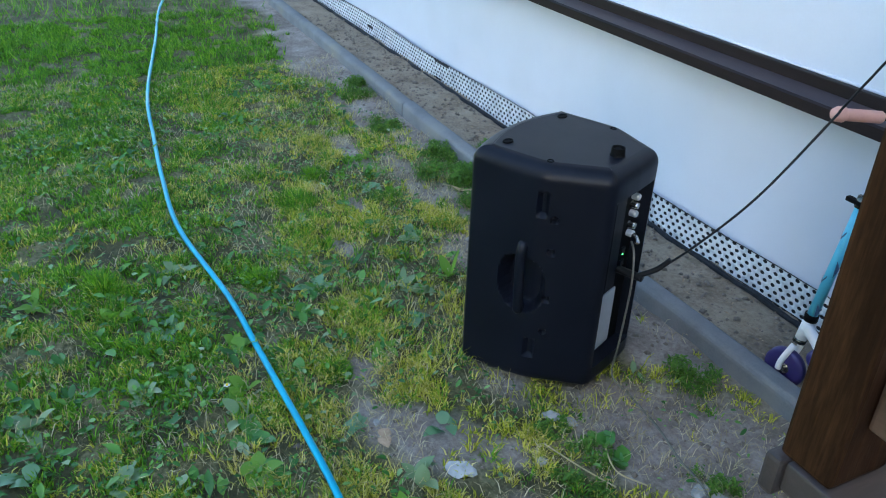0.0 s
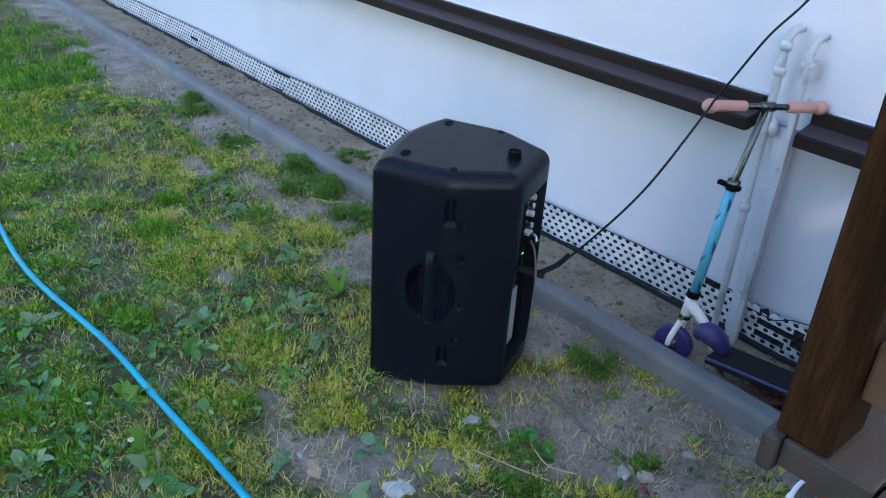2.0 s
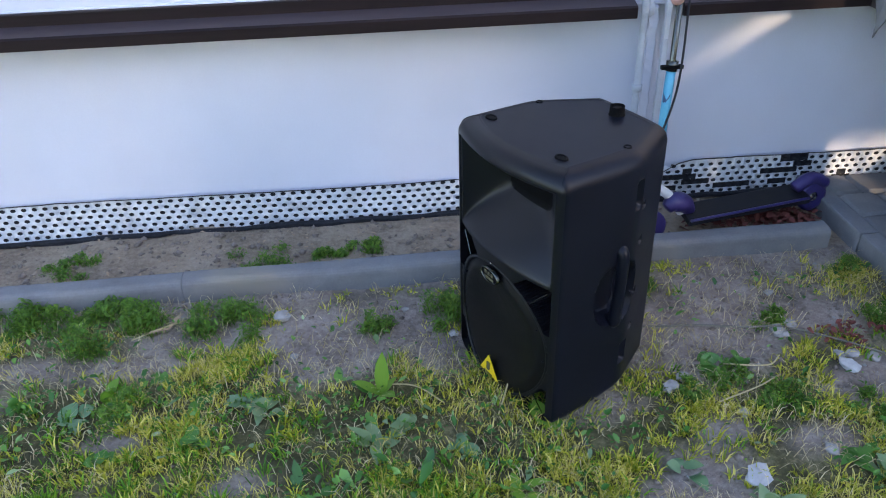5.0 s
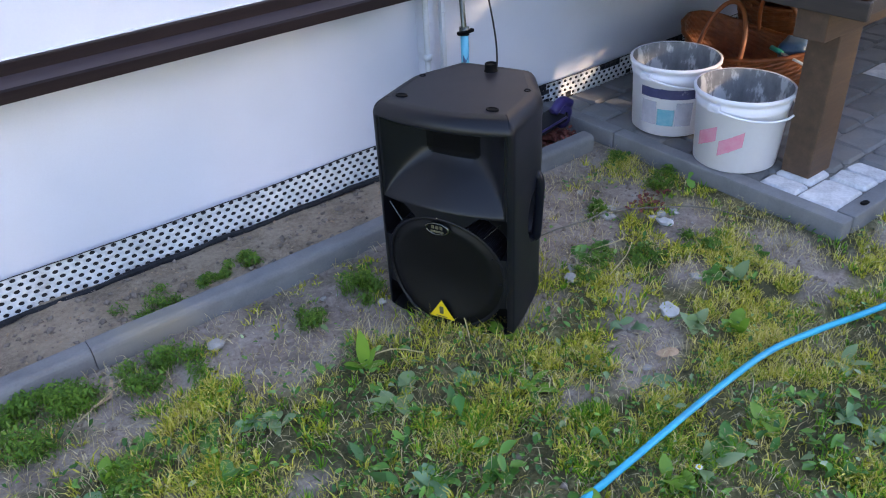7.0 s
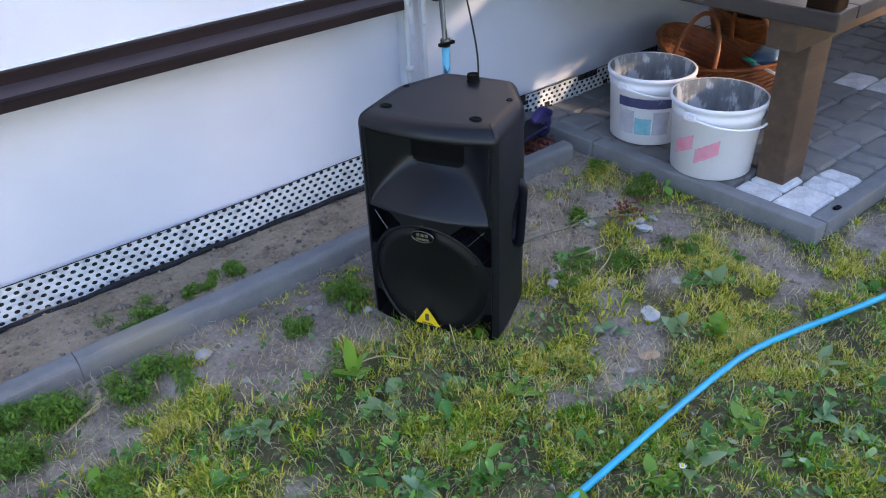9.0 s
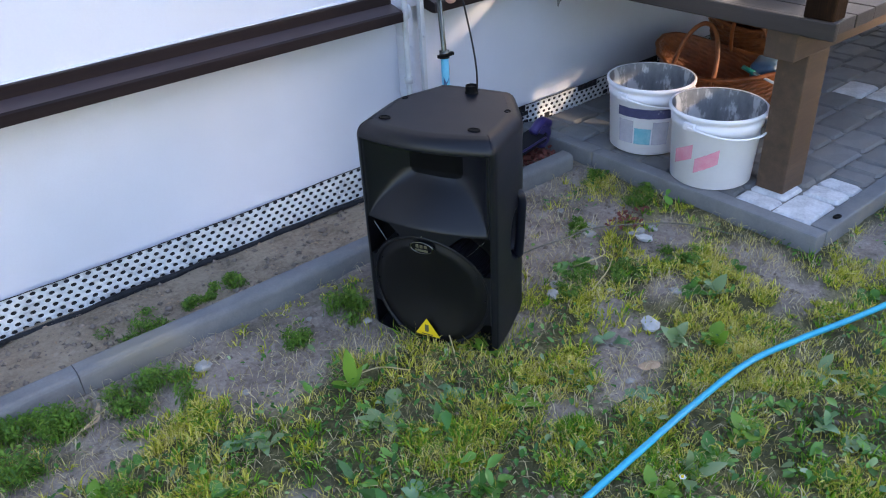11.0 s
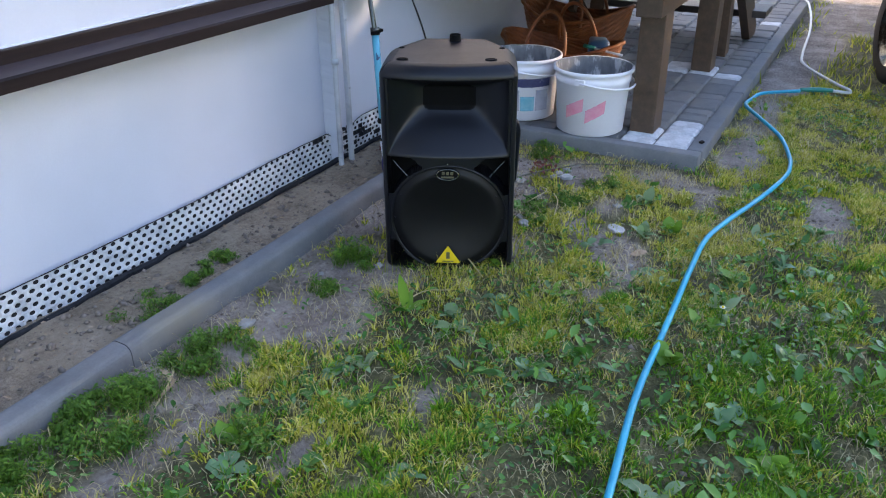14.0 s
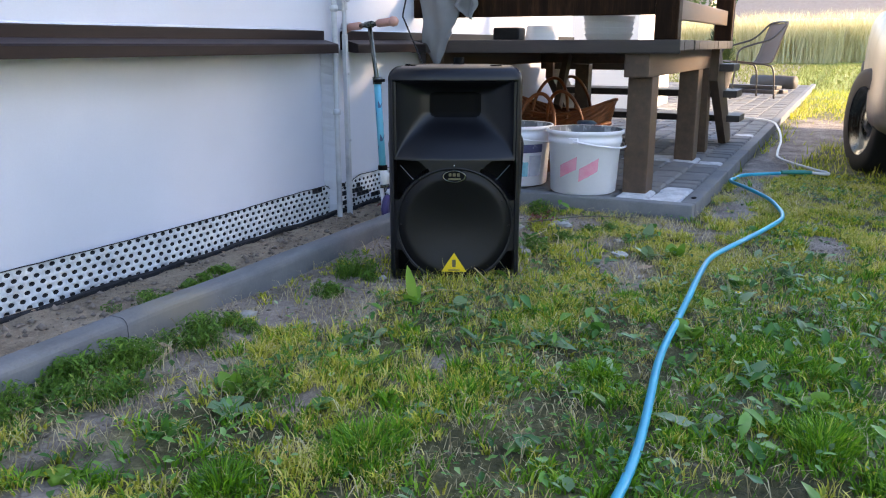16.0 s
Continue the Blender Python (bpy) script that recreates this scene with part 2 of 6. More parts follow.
M_TEAL = surface("teal_plastic", [(0.3, (0.0, 0.16, 0.13)), (0.8, (0.0, 0.22, 0.18))], 10, 0.4, bump_s=0)
M_DISH = surface("white_dish_plastic", [(0.3, (0.62, 0.64, 0.67)), (0.8, (0.74, 0.75, 0.77))], 6, 0.4, bump_s=0.05)

m, t, b = node_mat("green_led")
b.inputs["Base Color"].default_value = (0.1, 0.8, 0.2, 1)
b.inputs["Emission Color"].default_value = (0.08, 1.0, 0.15, 1)
b.inputs["Emission Strength"].default_value = 1.2
M_LED = m


def leaf_material(name, stops, rough=0.55, trans=0.3):
    m, t, b = node_mat(name, rough)
    g = t.nodes.new("ShaderNodeNewGeometry")
    r = ramp(t, stops)
    n = noise_tex(t, 5.0, 4, 0.6, t.nodes.new("ShaderNodeTexCoord").outputs["Object"])
    ad = t.nodes.new("ShaderNodeMath")
    ad.operation = "MULTIPLY_ADD"
    ad.inputs[1].default_value = 0.75
    t.links.new(g.outputs["Random Per Island"], ad.inputs[0])
    mu = t.nodes.new("ShaderNodeMath")
    mu.operation = "MULTIPLY_ADD"
    mu.inputs[1].default_value, mu.inputs[2].default_value = 0.6, -0.17
    t.links.new(n.outputs[0], mu.inputs[0])
    t.links.new(mu.outputs[0], ad.inputs[2])
    t.links.new(ad.outputs[0], r.inputs[0])
    t.links.new(r.outputs[0], b.inputs["Base Color"])
    tr = t.nodes.new("ShaderNodeBsdfTranslucent")
    t.links.new(r.outputs[0], tr.inputs[0])
    ms = t.nodes.new("ShaderNodeMixShader")
    ms.inputs[0].default_value = trans
    t.links.new(b.outputs[0], ms.inputs[1])
    t.links.new(tr.outputs[0], ms.inputs[2])
    t.links.new(ms.outputs[0], t.nodes["Material Output"].inputs[0])
    return m


M_GRASS = leaf_material("grass_blades", [(0.0, (0.07, 0.12, 0.006)), (0.3, (0.27, 0.33, 0.016)), (0.6, (0.53, 0.52, 0.038)), (0.84, (0.74, 0.65, 0.16)), (1.0, (0.84, 0.71, 0.38))])
M_LUSH = leaf_material("lush_grass_blades", [(0.0, (0.018, 0.085, 0.003)), (0.5, (0.095, 0.28, 0.008)), (0.9, (0.27, 0.49, 0.02)), (1.0, (0.46, 0.52, 0.08))])
M_STRAW = leaf_material("dry_straw", [(0.0, (0.20, 0.15, 0.07)), (0.5, (0.48, 0.39, 0.21)), (1.0, (0.76, 0.67, 0.45))])
M_WEED = leaf_material("weed_leaves", [(0.0, (0.014, 0.070, 0.010)), (0.5, (0.050, 0.18, 0.025)), (0.82, (0.16, 0.36, 0.06)), (1.0, (0.46, 0.58, 0.36))], 0.30)
M_PALE = leaf_material("pale_upturned_leaves", [(0.0, (0.10, 0.19, 0.07)), (0.6, (0.20, 0.30, 0.14)), (1.0, (0.44, 0.52, 0.34))], 0.32)
M_WEEDBLUE = leaf_material("blue_green_weed_leaves", [(0.0, (0.05, 0.14, 0.06)), (0.5, (0.12, 0.26, 0.12)), (1.0, (0.34, 0.44, 0.30))], 0.36)
M_OLIVE = leaf_material("matted_olive_grass", [(0.0, (0.34, 0.32, 0.02)), (0.5, (0.66, 0.58, 0.12)), (1.0, (0.84, 0.71, 0.36))])
M_BRIGHTLEAF = leaf_material("bright_green_leaf", [(0.0, (0.10, 0.24, 0.02)), (1.0, (0.20, 0.38, 0.04))], 0.45, 0.4)
M_DARKWEED = leaf_material("dark_green_weed", [(0.0, (0.025, 0.095, 0.006)), (0.7, (0.11, 0.25, 0.018)), (1.0, (0.24, 0.34, 0.05))])
M_FIELD = leaf_material("tall_field_grass", [(0.0, (0.50, 0.44, 0.20)), (0.5, (0.72, 0.64, 0.35)), (1.0, (0.84, 0.77, 0.54))])
M_FARLAWN = leaf_material("sunlit_lawn", [(0.0, (0.10, 0.14, 0.02)), (0.5, (0.20, 0.22, 0.045)), (1.0, (0.32, 0.29, 0.10))])
M_CONIFER = leaf_material("conifer_needles", [(0.0, (0.03, 0.06, 0.015)), (1.0, (0.09, 0.13, 0.04))])
M_TREE = leaf_material("tree_leaves", [(0.0, (0.05, 0.09, 0.02)), (1.0, (0.14, 0.20, 0.06))])

# ground: grass soil, grey dirt and brown sand by the painted-on "soil" attribute
m, t, b = node_mat("ground_soil", 0.95)
co = t.nodes.new("ShaderNodeTexCoord").outputs["Object"]
at = t.nodes.new("ShaderNodeVertexColor")
at.layer_name = "soil"
sp = t.nodes.new("ShaderNodeSeparateColor")
t.links.new(at.outputs[0], sp.inputs[0])
na, nb, nc = noise_tex(t, 5, 8, 0.65, co), noise_tex(t, 60, 6, 0.7, co), noise_tex(t, 1.2, 4, 0.5, co)
dirt = ramp(t, [(0.28, (0.065, 0.051, 0.044)), (0.5, (0.265, 0.220, 0.194)), (0.72, (0.48, 0.425, 0.39))])
sand = ramp(t, [(0.28, (0.100, 0.073, 0.050)), (0.5, (0.295, 0.232, 0.168)), (0.72, (0.44, 0.365, 0.280))])
turf = ramp(t, [(0.30, (0.018, 0.018, 0.008)), (0.5, (0.088, 0.084, 0.032)), (0.70, (0.32, 0.275, 0.15))])
field = ramp(t, [(0.3, (0.14, 0.20, 0.02)), (0.7, (0.30, 0.32, 0.06))])
mixn = t.nodes.new("ShaderNodeMath")
mixn.operation = "MULTIPLY_ADD"
mixn.inputs[1].default_value = 0.45
t.links.new(nb.outputs[0], mixn.inputs[0])
hm = t.nodes.new("ShaderNodeMath")
hm.operation = "MULTIPLY_ADD"
hm.inputs[1].default_value, hm.inputs[2].default_value = 0.7, -0.075
t.links.new(na.outputs[0], hm.inputs[0])
t.links.new(hm.outputs[0], mixn.inputs[2])
for r in (dirt, sand, turf):
    t.links.new(mixn.outputs[0], r.inputs[0])
t.links.new(nc.outputs[0], field.inputs[0])
c = mix_col(t, sp.outputs[0], turf.outputs[0], dirt.outputs[0])
c = mix_col(t, sp.outputs[1], c, sand.outputs[0])
c = mix_col(t, sp.outputs[2], c, field.outputs[0])
t.links.new(c, b.inputs["Base Color"])
bump(t, b, mixn.outputs[0], 1.0, 0.028)
M_GROUND = m


# ---- mesh helpers ----
def part(name, bm, mat, parent=None, label="", smooth=False):
    me = bpy.data.meshes.new(name)
    if isinstance(bm, bmesh.types.BMesh):
        bmesh.ops.recalc_face_normals(bm, faces=bm.faces)
        bm.to_mesh(me)
        bm.free()
    else:
        me.from_pydata([tuple(v) for v in bm[0]], [], [tuple(f) for f in bm[1]])
        me.update()
    for mm in (mat if isinstance(mat, (list, tuple)) else [mat]):
        me.materials.append(mm)
    if smooth:
        me.polygons.foreach_set("use_smooth", [True] * len(me.polygons))
    ob = new(name, me)
    if parent is not None:
        ob.parent = parent
    if label:
        tagged(ob, label)
    return ob


def thing(name, loc=(0, 0, 0), rot=0.0, label="", category="", group="", kind=""):
    ob = new(name)
    ob.empty_display_size = 0.05
    ob.matrix_world = pose(*loc, 0, 0, rot)
    return tagged(ob, label, category, group, kind)


def box(x0, x1, y0, y1, z0, z1, bevel=0.004, seg=2, bm=None):
    own = bmesh.new()
    bmesh.ops.create_cube(own, size=1)
    for v in own.verts:
        v.co = Vector(((x0 + x1) / 2 + v.co.x * (x1 - x0), (y0 + y1) / 2 + v.co.y * (y1 - y0), (z0 + z1) / 2 + v.co.z * (z1 - z0)))
    if bevel:
        bmesh.ops.bevel(own, geom=own.edges[:], offset=bevel, segments=seg, profile=0.6, affect="EDGES")
    if bm is None:
        return own
    me = bpy.data.meshes.new("tmp")
    own.to_mesh(me)
    own.free()
    bm.from_mesh(me)
    bpy.data.meshes.remove(me)
    return bm


def spin(profile, seg=32, close=False):
    """Verts and faces of a profile of (radius, z) turned about z."""
    vs, fs = [], []
    n = len(profile)
    for i in range(seg):
        a = 2 * math.pi * i / seg
        for r, z in profile:
            vs.append((r * math.cos(a), r * math.sin(a), z))
    for i in range(seg):
        j = (i + 1) % seg
        for k in range(n - 1 if not close else n):
            l = (k + 1) % n
            fs.append((i * n + k, j * n + k, j * n + l, i * n + l))
    return vs, fs


def smooth_path(points, per=8):
    """Catmull-Rom through the points."""
    p = [Vector(q) for q in points]
    p = [2 * p[0] - p[1]] + p + [2 * p[-1] - p[-2]]
    out = []
    for i in range(1, len(p) - 2):
        for k in range(per):
            u = k / per
            a, b_, c_, d = p[i - 1], p[i], p[i + 1], p[i + 2]
            out.append(0.5 * (2 * b_ + (c_ - a) * u + (2 * a - 5 * b_ + 4 * c_ - d) * u * u + (3 * b_ - a - 3 * c_ + d) * u ** 3))
    out.append(p[-2])
    return out


def tube(points, radius, seg=10, per=8, caps=True, raw=False):
    """A round tube along a smooth path; radius a number or a function of 0..1."""
    path = [Vector(q) for q in points] if raw else smooth_path(points, per)
    vs, fs = [], []
    n = len(path)
    side = None
    for i, q in enumerate(path):
        d = (path[min(i + 1, n - 1)] - path[max(i - 1, 0)]).normalized()
        if side is None:
            side = d.orthogonal().normalized()
        side = (side - d * side.dot(d)).normalized()
        up = d.cross(side)
        r = radius(i / (n - 1)) if callable(radius) else radius
        for k in range(seg):
            a = 2 * math.pi * k / seg
            vs.append(q + side * (r * math.cos(a)) + up * (r * math.sin(a)))
    for i in range(n - 1):
        for k in range(seg):
            l = (k + 1) % seg
            fs.append((i * seg + k, i * seg + l, (i + 1) * seg + l, (i + 1) * seg + k))
    if caps:
        fs.append(tuple(range(seg - 1, -1, -1)))
        fs.append(tuple((n - 1) * seg + k for k in range(seg)))
    return vs, fs


def fast_mesh(name, verts, tris, mat, parent=None, midx=None):
    """A big triangle mesh from arrays."""
    me = bpy.data.meshes.new(name)
    verts, tris = np.asarray(verts, np.float32), np.asarray(tris, np.int32)
    me.vertices.add(len(verts))
    me.vertices.foreach_set("co", verts.ravel())
    me.loops.add(tris.size)
    me.loops.foreach_set("vertex_index", tris.ravel())
    me.polygons.add(len(tris))
    me.polygons.foreach_set("loop_start", np.arange(0, tris.size, 3, dtype=np.int32))
    me.polygons.foreach_set("loop_total", np.full(len(tris), 3, np.int32))
    for mm in (mat if isinstance(mat, (list, tuple)) else [mat]):
        me.materials.append(mm)
    if midx is not None:
        me.polygons.foreach_set("material_index", np.asarray(midx, np.int32))
    me.update(calc_edges=True)
    ob = new(name, me)
    if parent is not None:
        ob.parent = parent
    return ob


rng = np.random.default_rng(7)


# ---- ground ----
lattice = rng.random((256, 256))


def vnoise(x, y, scale, octaves=3):
    """Smooth value noise in 0..1 on arrays."""
    x, y = np.asarray(x, float), np.asarray(y, float)
    out, amp, tot = 0, 1.0, 0
    for o in range(octaves):
        px, py = x * scale * 2 ** o + 17.3 * o + 60, y * scale * 2 ** o + 9.1 * o + 60
        ix, iy = np.floor(px).astype(int), np.floor(py).astype(int)
        fx, fy = px - ix, py - iy
        fx, fy = fx * fx * (3 - 2 * fx), fy * fy * (3 - 2 * fy)
        a, b_ = lattice[ix % 256, iy % 256], lattice[(ix + 1) % 256, iy % 256]
        c_, d = lattice[ix % 256, (iy + 1) % 256], lattice[(ix + 1) % 256, (iy + 1) % 256]
        out = out + amp * ((a * (1 - fx) + b_ * fx) * (1 - fy) + (c_ * (1 - fx) + d * fx) * fy)
        tot += amp
        amp *= 0.5
    return out / tot


def sstep(a, b_, v):
    u = np.clip((np.asarray(v, float) - a) / (b_ - a), 0, 1)
    return u * u * (3 - 2 * u)


KERB_Y = 0.50
PATCHES = ((0.38, -0.42, 0.17, 0.10), (0.28, -0.52, 0.12, 0.07), (0.53, -0.26, 0.09, 0.07), (-0.38, 0.24, 0.32, 0.16), (-0.12, 0.12, 0.15, 0.12), (-0.95, 0.17, 0.22, 0.07),
           (1.45, -0.61, 0.40, 0.06), (2.4, -0.62, 0.7, 0.07), (1.02, -0.62, 0.12, 0.05), (5.6, -0.85, 1.3, 0.42), (3.2, -0.62, 0.8, 0.08), (0.95, -1.05, 0.30, 0.10),
           (-1.9, 0.30, 0.5, 0.16), (-3.0, 0.36, 0.8, 0.22), (0.80, 0.22, 0.42, 0.24), (12.0, -2.2, 1.2, 0.4), (16.5, -3.0, 6.0, 0.5), (-0.62, -0.28, 0.12, 0.07), (0.05, -0.48, 0.1, 0.06), (-0.30, 0.28, 0.40, 0.17), (0.42, -0.36, 0.15, 0.13), (0.25, -0.12, 0.14, 0.06), (1.5, -0.66, 0.35, 0.11), (2.1, -0.68, 0.5, 0.12), (2.9, -0.70, 0.6, 0.14), (3.9, -0.74, 0.8, 0.18), (5.2, -0.8, 1.0, 0.2), (1.12, -0.42, 0.14, 0.16),
           (-1.20, 0.20, 0.28, 0.06), (-1.50, 0.06, 0.28, 0.09), (-0.95, -0.10, 0.12, 0.05), (0.55, 0.10, 0.20, 0.14), (0.75, -0.30, 0.12, 0.07), (1.0, -0.10, 0.20, 0.12), (-0.45, 0.14, 0.24, 0.12), (-0.75, 0.30, 0.25, 0.10))


def dirt_mask(x, y):
    n = vnoise(x, y, 3.2, 4) - 0.5
    d = sstep(0.30, 0.46, y + 0.5 * n)
    for cx, cy, rx, ry in PATCHES:
        q = np.sqrt(((x - cx) / rx) ** 2 + ((y - cy) / ry) ** 2)
        d = np.maximum(d, 1 - sstep(0.55, 1.25, q + 1.1 * n))
    return np.clip(d, 0, 1)


def bare(x, y):
    """Thin spots in the turf where dark soil shows."""
    return sstep(0.52, 0.64, vnoise(x, y, 5.5, 3)) * (0.30 + 0.55 * sstep(-1.6, -0.3, y + 0.25 * x))


def ground_z(x, y):
    z = -0.022 + 0.022 * (vnoise(x, y, 2.2, 2) - 0.5) + 0.018 * (vnoise(x, y, 14, 3) - 0.5)
    strip = sstep(KERB_Y + 0.02, KERB_Y + 0.06, y) * (1 - sstep(1.15, 1.2, x))
    return z + strip * (0.022 + 0.02 * (vnoise(x, y, 9, 3) - 0.5)) - 0.05 * sstep(1.27, 1.33, x) * sstep(-0.52, -0.47, y)


xs = np.concatenate([-np.geomspace(400, 6.2, 26), np.arange(-6, 3.4, 0.035), np.geomspace(3.45, 14, 60), np.geomspace(15, 600, 30)])
ys = np.concatenate([-np.geomspace(500, 3.2, 30), np.arange(-3.0, 1.02, 0.035), np.geomspace(1.1, 500, 24)])
gx, gy = np.meshgrid(xs, ys, indexing="ij")
gz = ground_z(gx, gy)
nx, ny = len(xs), len(ys)
idx = np.arange(nx * ny).reshape(nx, ny)
quads = np.stack([idx[:-1, :-1], idx[1:, :-1], idx[1:, 1:], idx[:-1, 1:]], -1).reshape(-1, 4)
tris = np.concatenate([quads[:, [0, 1, 2]], quads[:, [0, 2, 3]]])
ground = fast_mesh("ground", np.stack([gx.ravel(), gy.ravel(), gz.ravel()], 1), tris, M_GROUND)
tagged(ground, "patchy lawn ground with grey dirt and brown sand", "ground", kind="structure")
ground.data.polygons.foreach_set("use_smooth", [True] * len(tris))
soil = ground.data.color_attributes.new("soil", "FLOAT_COLOR", "POINT")
strip = sstep(KERB_Y, KERB_Y + 0.05, gy) * (1 - sstep(3, 6, np.abs(gx) - 4))
fld = sstep(6, 13, np.hypot(gx, gy))
cols = np.stack([dirt_mask(gx, gy) * (1 - 0.5 * fld), strip, fld * (1 - dirt_mask(gx, gy)), np.ones_like(gx)], -1)
soil.data.foreach_set("color", cols.astype(np.float32).ravel())

# ---- house ----
WALL_Y, UPPER_Y = 0.93, 0.885
house = thing("wall_south", label="white rendered house wall above a recessed plinth", category="wall", kind="structure")
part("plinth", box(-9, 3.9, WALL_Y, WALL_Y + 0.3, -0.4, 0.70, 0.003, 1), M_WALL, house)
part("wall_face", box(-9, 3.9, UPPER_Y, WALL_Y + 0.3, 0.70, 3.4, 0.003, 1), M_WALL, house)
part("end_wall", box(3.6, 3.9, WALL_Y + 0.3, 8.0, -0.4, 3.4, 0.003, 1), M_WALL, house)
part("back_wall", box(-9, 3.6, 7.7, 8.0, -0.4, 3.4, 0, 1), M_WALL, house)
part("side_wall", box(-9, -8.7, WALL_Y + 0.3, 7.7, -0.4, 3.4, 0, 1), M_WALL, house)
roof = tagged(part("roof", box(-9.4, 4.3, UPPER_Y - 0.5, 8.4, 3.4, 3.55, 0.01, 1), M_LEDGE), "dark flat roof edge over the white house wall", "roof", kind="structure")

# rough pier of plaster between the pipes
bm = box(0.634, 0.668, 0.862, WALL_Y + 0.01, -0.03, 0.70, 0.004, 1)
bmesh.ops.subdivide_edges(bm, edges=[e for e in bm.edges if abs(e.verts[0].co.z - e.verts[1].co.z) > 0.3], cuts=40)
for v in bm.verts:
    v.co += Vector((noise.noise(v.co * 30), noise.noise(v.co * 30 + Vector((7, 0, 0))), 0)) * 0.006
tagged(part("plaster_pier", bm, M_WALL), "narrow rough white plaster rib between the wall pipes", "plaster", kind="structure")


def ledge(x0, x1):
    """Dark two-board drip ledge along the wall."""
    ob = thing("wall_ledge", label="dark brown wooden drip ledge on the house wall", category="ledge", group="wall ledge", kind="structure")
    bm = box(x0, x1, 0.862, UPPER_Y + 0.01, 0.722, 0.772, 0.004)
    for v in bm.verts:
        v.co.z += 0.004 * noise.noise((v.co.x * 2, v.co.y * 5, 1))
    part("back_board", bm, M_LEDGE, ob)
    bm = bmesh.new()
    prof = [(0.795, 0.684), (0.795, 0.716), (0.801, 0.722), (0.862, 0.737), (0.885, 0.737), (0.885, 0.696), (0.82, 0.684)]
    a = [bm.verts.new((x0, y, z)) for y, z in prof]
    c_ = [bm.verts.new((x1, y, z)) for y, z in prof]
    bm.faces.new(a)
    bm.faces.new(c_[::-1])
    for i in range(len(prof)):
        j = (i + 1) % len(prof)
        f = bm.faces.new((a[i], c_[i], c_[j], a[j]))
        # The sill's two upper faces take a lighter brown than the rest.
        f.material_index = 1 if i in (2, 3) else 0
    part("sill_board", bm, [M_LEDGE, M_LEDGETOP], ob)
    part("mortar_line", tube([(x0 + (x1 - x0) * i / 40, 0.883, 0.775 + 0.004 * noise.noise((i * 1.3, x0, 4))) for i in range(41)], 0.005, 6, raw=True), M_WALL, ob, "ragged white filler along the top board", smooth=True)
    return ob


ledge(-9.0, 0.575)
ledge(0.722, 3.9)
nail = thing("nail", (-0.182, 0.868, 0.757), label="rusty nail head in the dark ledge board", category="nail")
part("nail_head", spin([(0.0, -0.012), (0.003, -0.012), (0.003, 0), (0.006, 0.001), (0.006, 0.004), (0, 0.005)], 10), M_STEEL, nail).rotation_euler = (radians(90), 0, 0)

# ---- dimpled membrane at the wall's foot ----
memb = thing("dimpled_membrane", label="black dimpled foundation membrane smeared with white paint along the wall foot", category="membrane", kind="structure")
V, F, MI = [], [], []
PX, PZ, ROWS_M = 0.0345, 0.0212, 7


def memb_y(x, z):
    return 0.905 + 0.006 * math.sin(x * 3.1) + 0.010 * noise.noise((x * 1.7, z * 4, 0)) - 0.02 * (0.12 - z)


def memb_top(x):
    return 0.012 * noise.noise((x * 1.1, 3.3, 0)) - (0.03 if 0.62 < x < 0.80 else 0) + (0.012 if x > 0.85 else 0)


for col_ in range(int(8.6 / PX)):
    for row in range(ROWS_M):
        cx = -5.2 + (col_ + (0.5 if row % 2 else 0)) * PX
        cz = -0.022 + (row + 0.5) * PZ
        top = row == ROWS_M - 1
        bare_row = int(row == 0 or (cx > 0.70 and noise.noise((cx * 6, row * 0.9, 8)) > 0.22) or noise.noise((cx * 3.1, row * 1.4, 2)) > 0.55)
        base = len(V)
        for k in range(8):
            a = k * math.pi / 4
            c_, s_ = math.cos(a), math.sin(a)
            q = 1 / max(abs(c_), abs(s_))
            ox, oz = cx + c_ * q * PX / 2, cz + s_ * q * PZ / 2
            if top and s_ > 0.3:
                oz += memb_top(ox)
            hx, hz = cx + c_ * 0.0094, cz + s_ * 0.0068
            V.append((ox, memb_y(ox, oz) - 0.0035 * abs(c_), oz))
            V.append((hx, memb_y(hx, hz), hz))
            V.append((cx + c_ * 0.0066, memb_y(cx, cz) + 0.009, cz + s_ * 0.0048))
        for k in range(8):
            j = (k + 1) % 8
            o0, h0, d0, o1, h1, d1 = base + 3 * k, base + 3 * k + 1, base + 3 * k + 2, base + 3 * j, base + 3 * j + 1, base + 3 * j + 2
            F += [(o0, o1, h1), (o0, h1, h0), (h0, h1, d1), (h0, d1, d0)]
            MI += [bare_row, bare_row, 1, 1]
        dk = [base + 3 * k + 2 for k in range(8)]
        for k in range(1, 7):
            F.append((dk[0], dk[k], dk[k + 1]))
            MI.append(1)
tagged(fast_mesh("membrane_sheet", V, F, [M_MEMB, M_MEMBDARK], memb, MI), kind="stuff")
pts = [(-5.2 + 8.6 * i / 160, memb_y(-5.2 + 8.6 * i / 160, 0.12) - 0.003, 0.126 + memb_top(-5.2 + 8.6 * i / 160) + 0.003 * noise.noise((i * 0.7, 0, 0))) for i in range(161)]
part("sheet_edge", tube(pts, 0.0018, 5, raw=True), M_MEMBDARK, memb, "dark torn upper edge")
pts = [(-5.2 + 8.6 * i / 160, 0.874 + 0.01 * noise.noise((i * 0.5, 9, 0)), 0.006 + 0.008 * noise.noise((i * 0.4, 2, 0))) for i in range(161)]
part("sheet_foot", tube(pts, lambda u: 0.011 + 0.008 * noise.noise((u * 70, 4, 0)), 7, raw=True), M_MEMBDARK, memb, "dark folded lower edge in the sand")

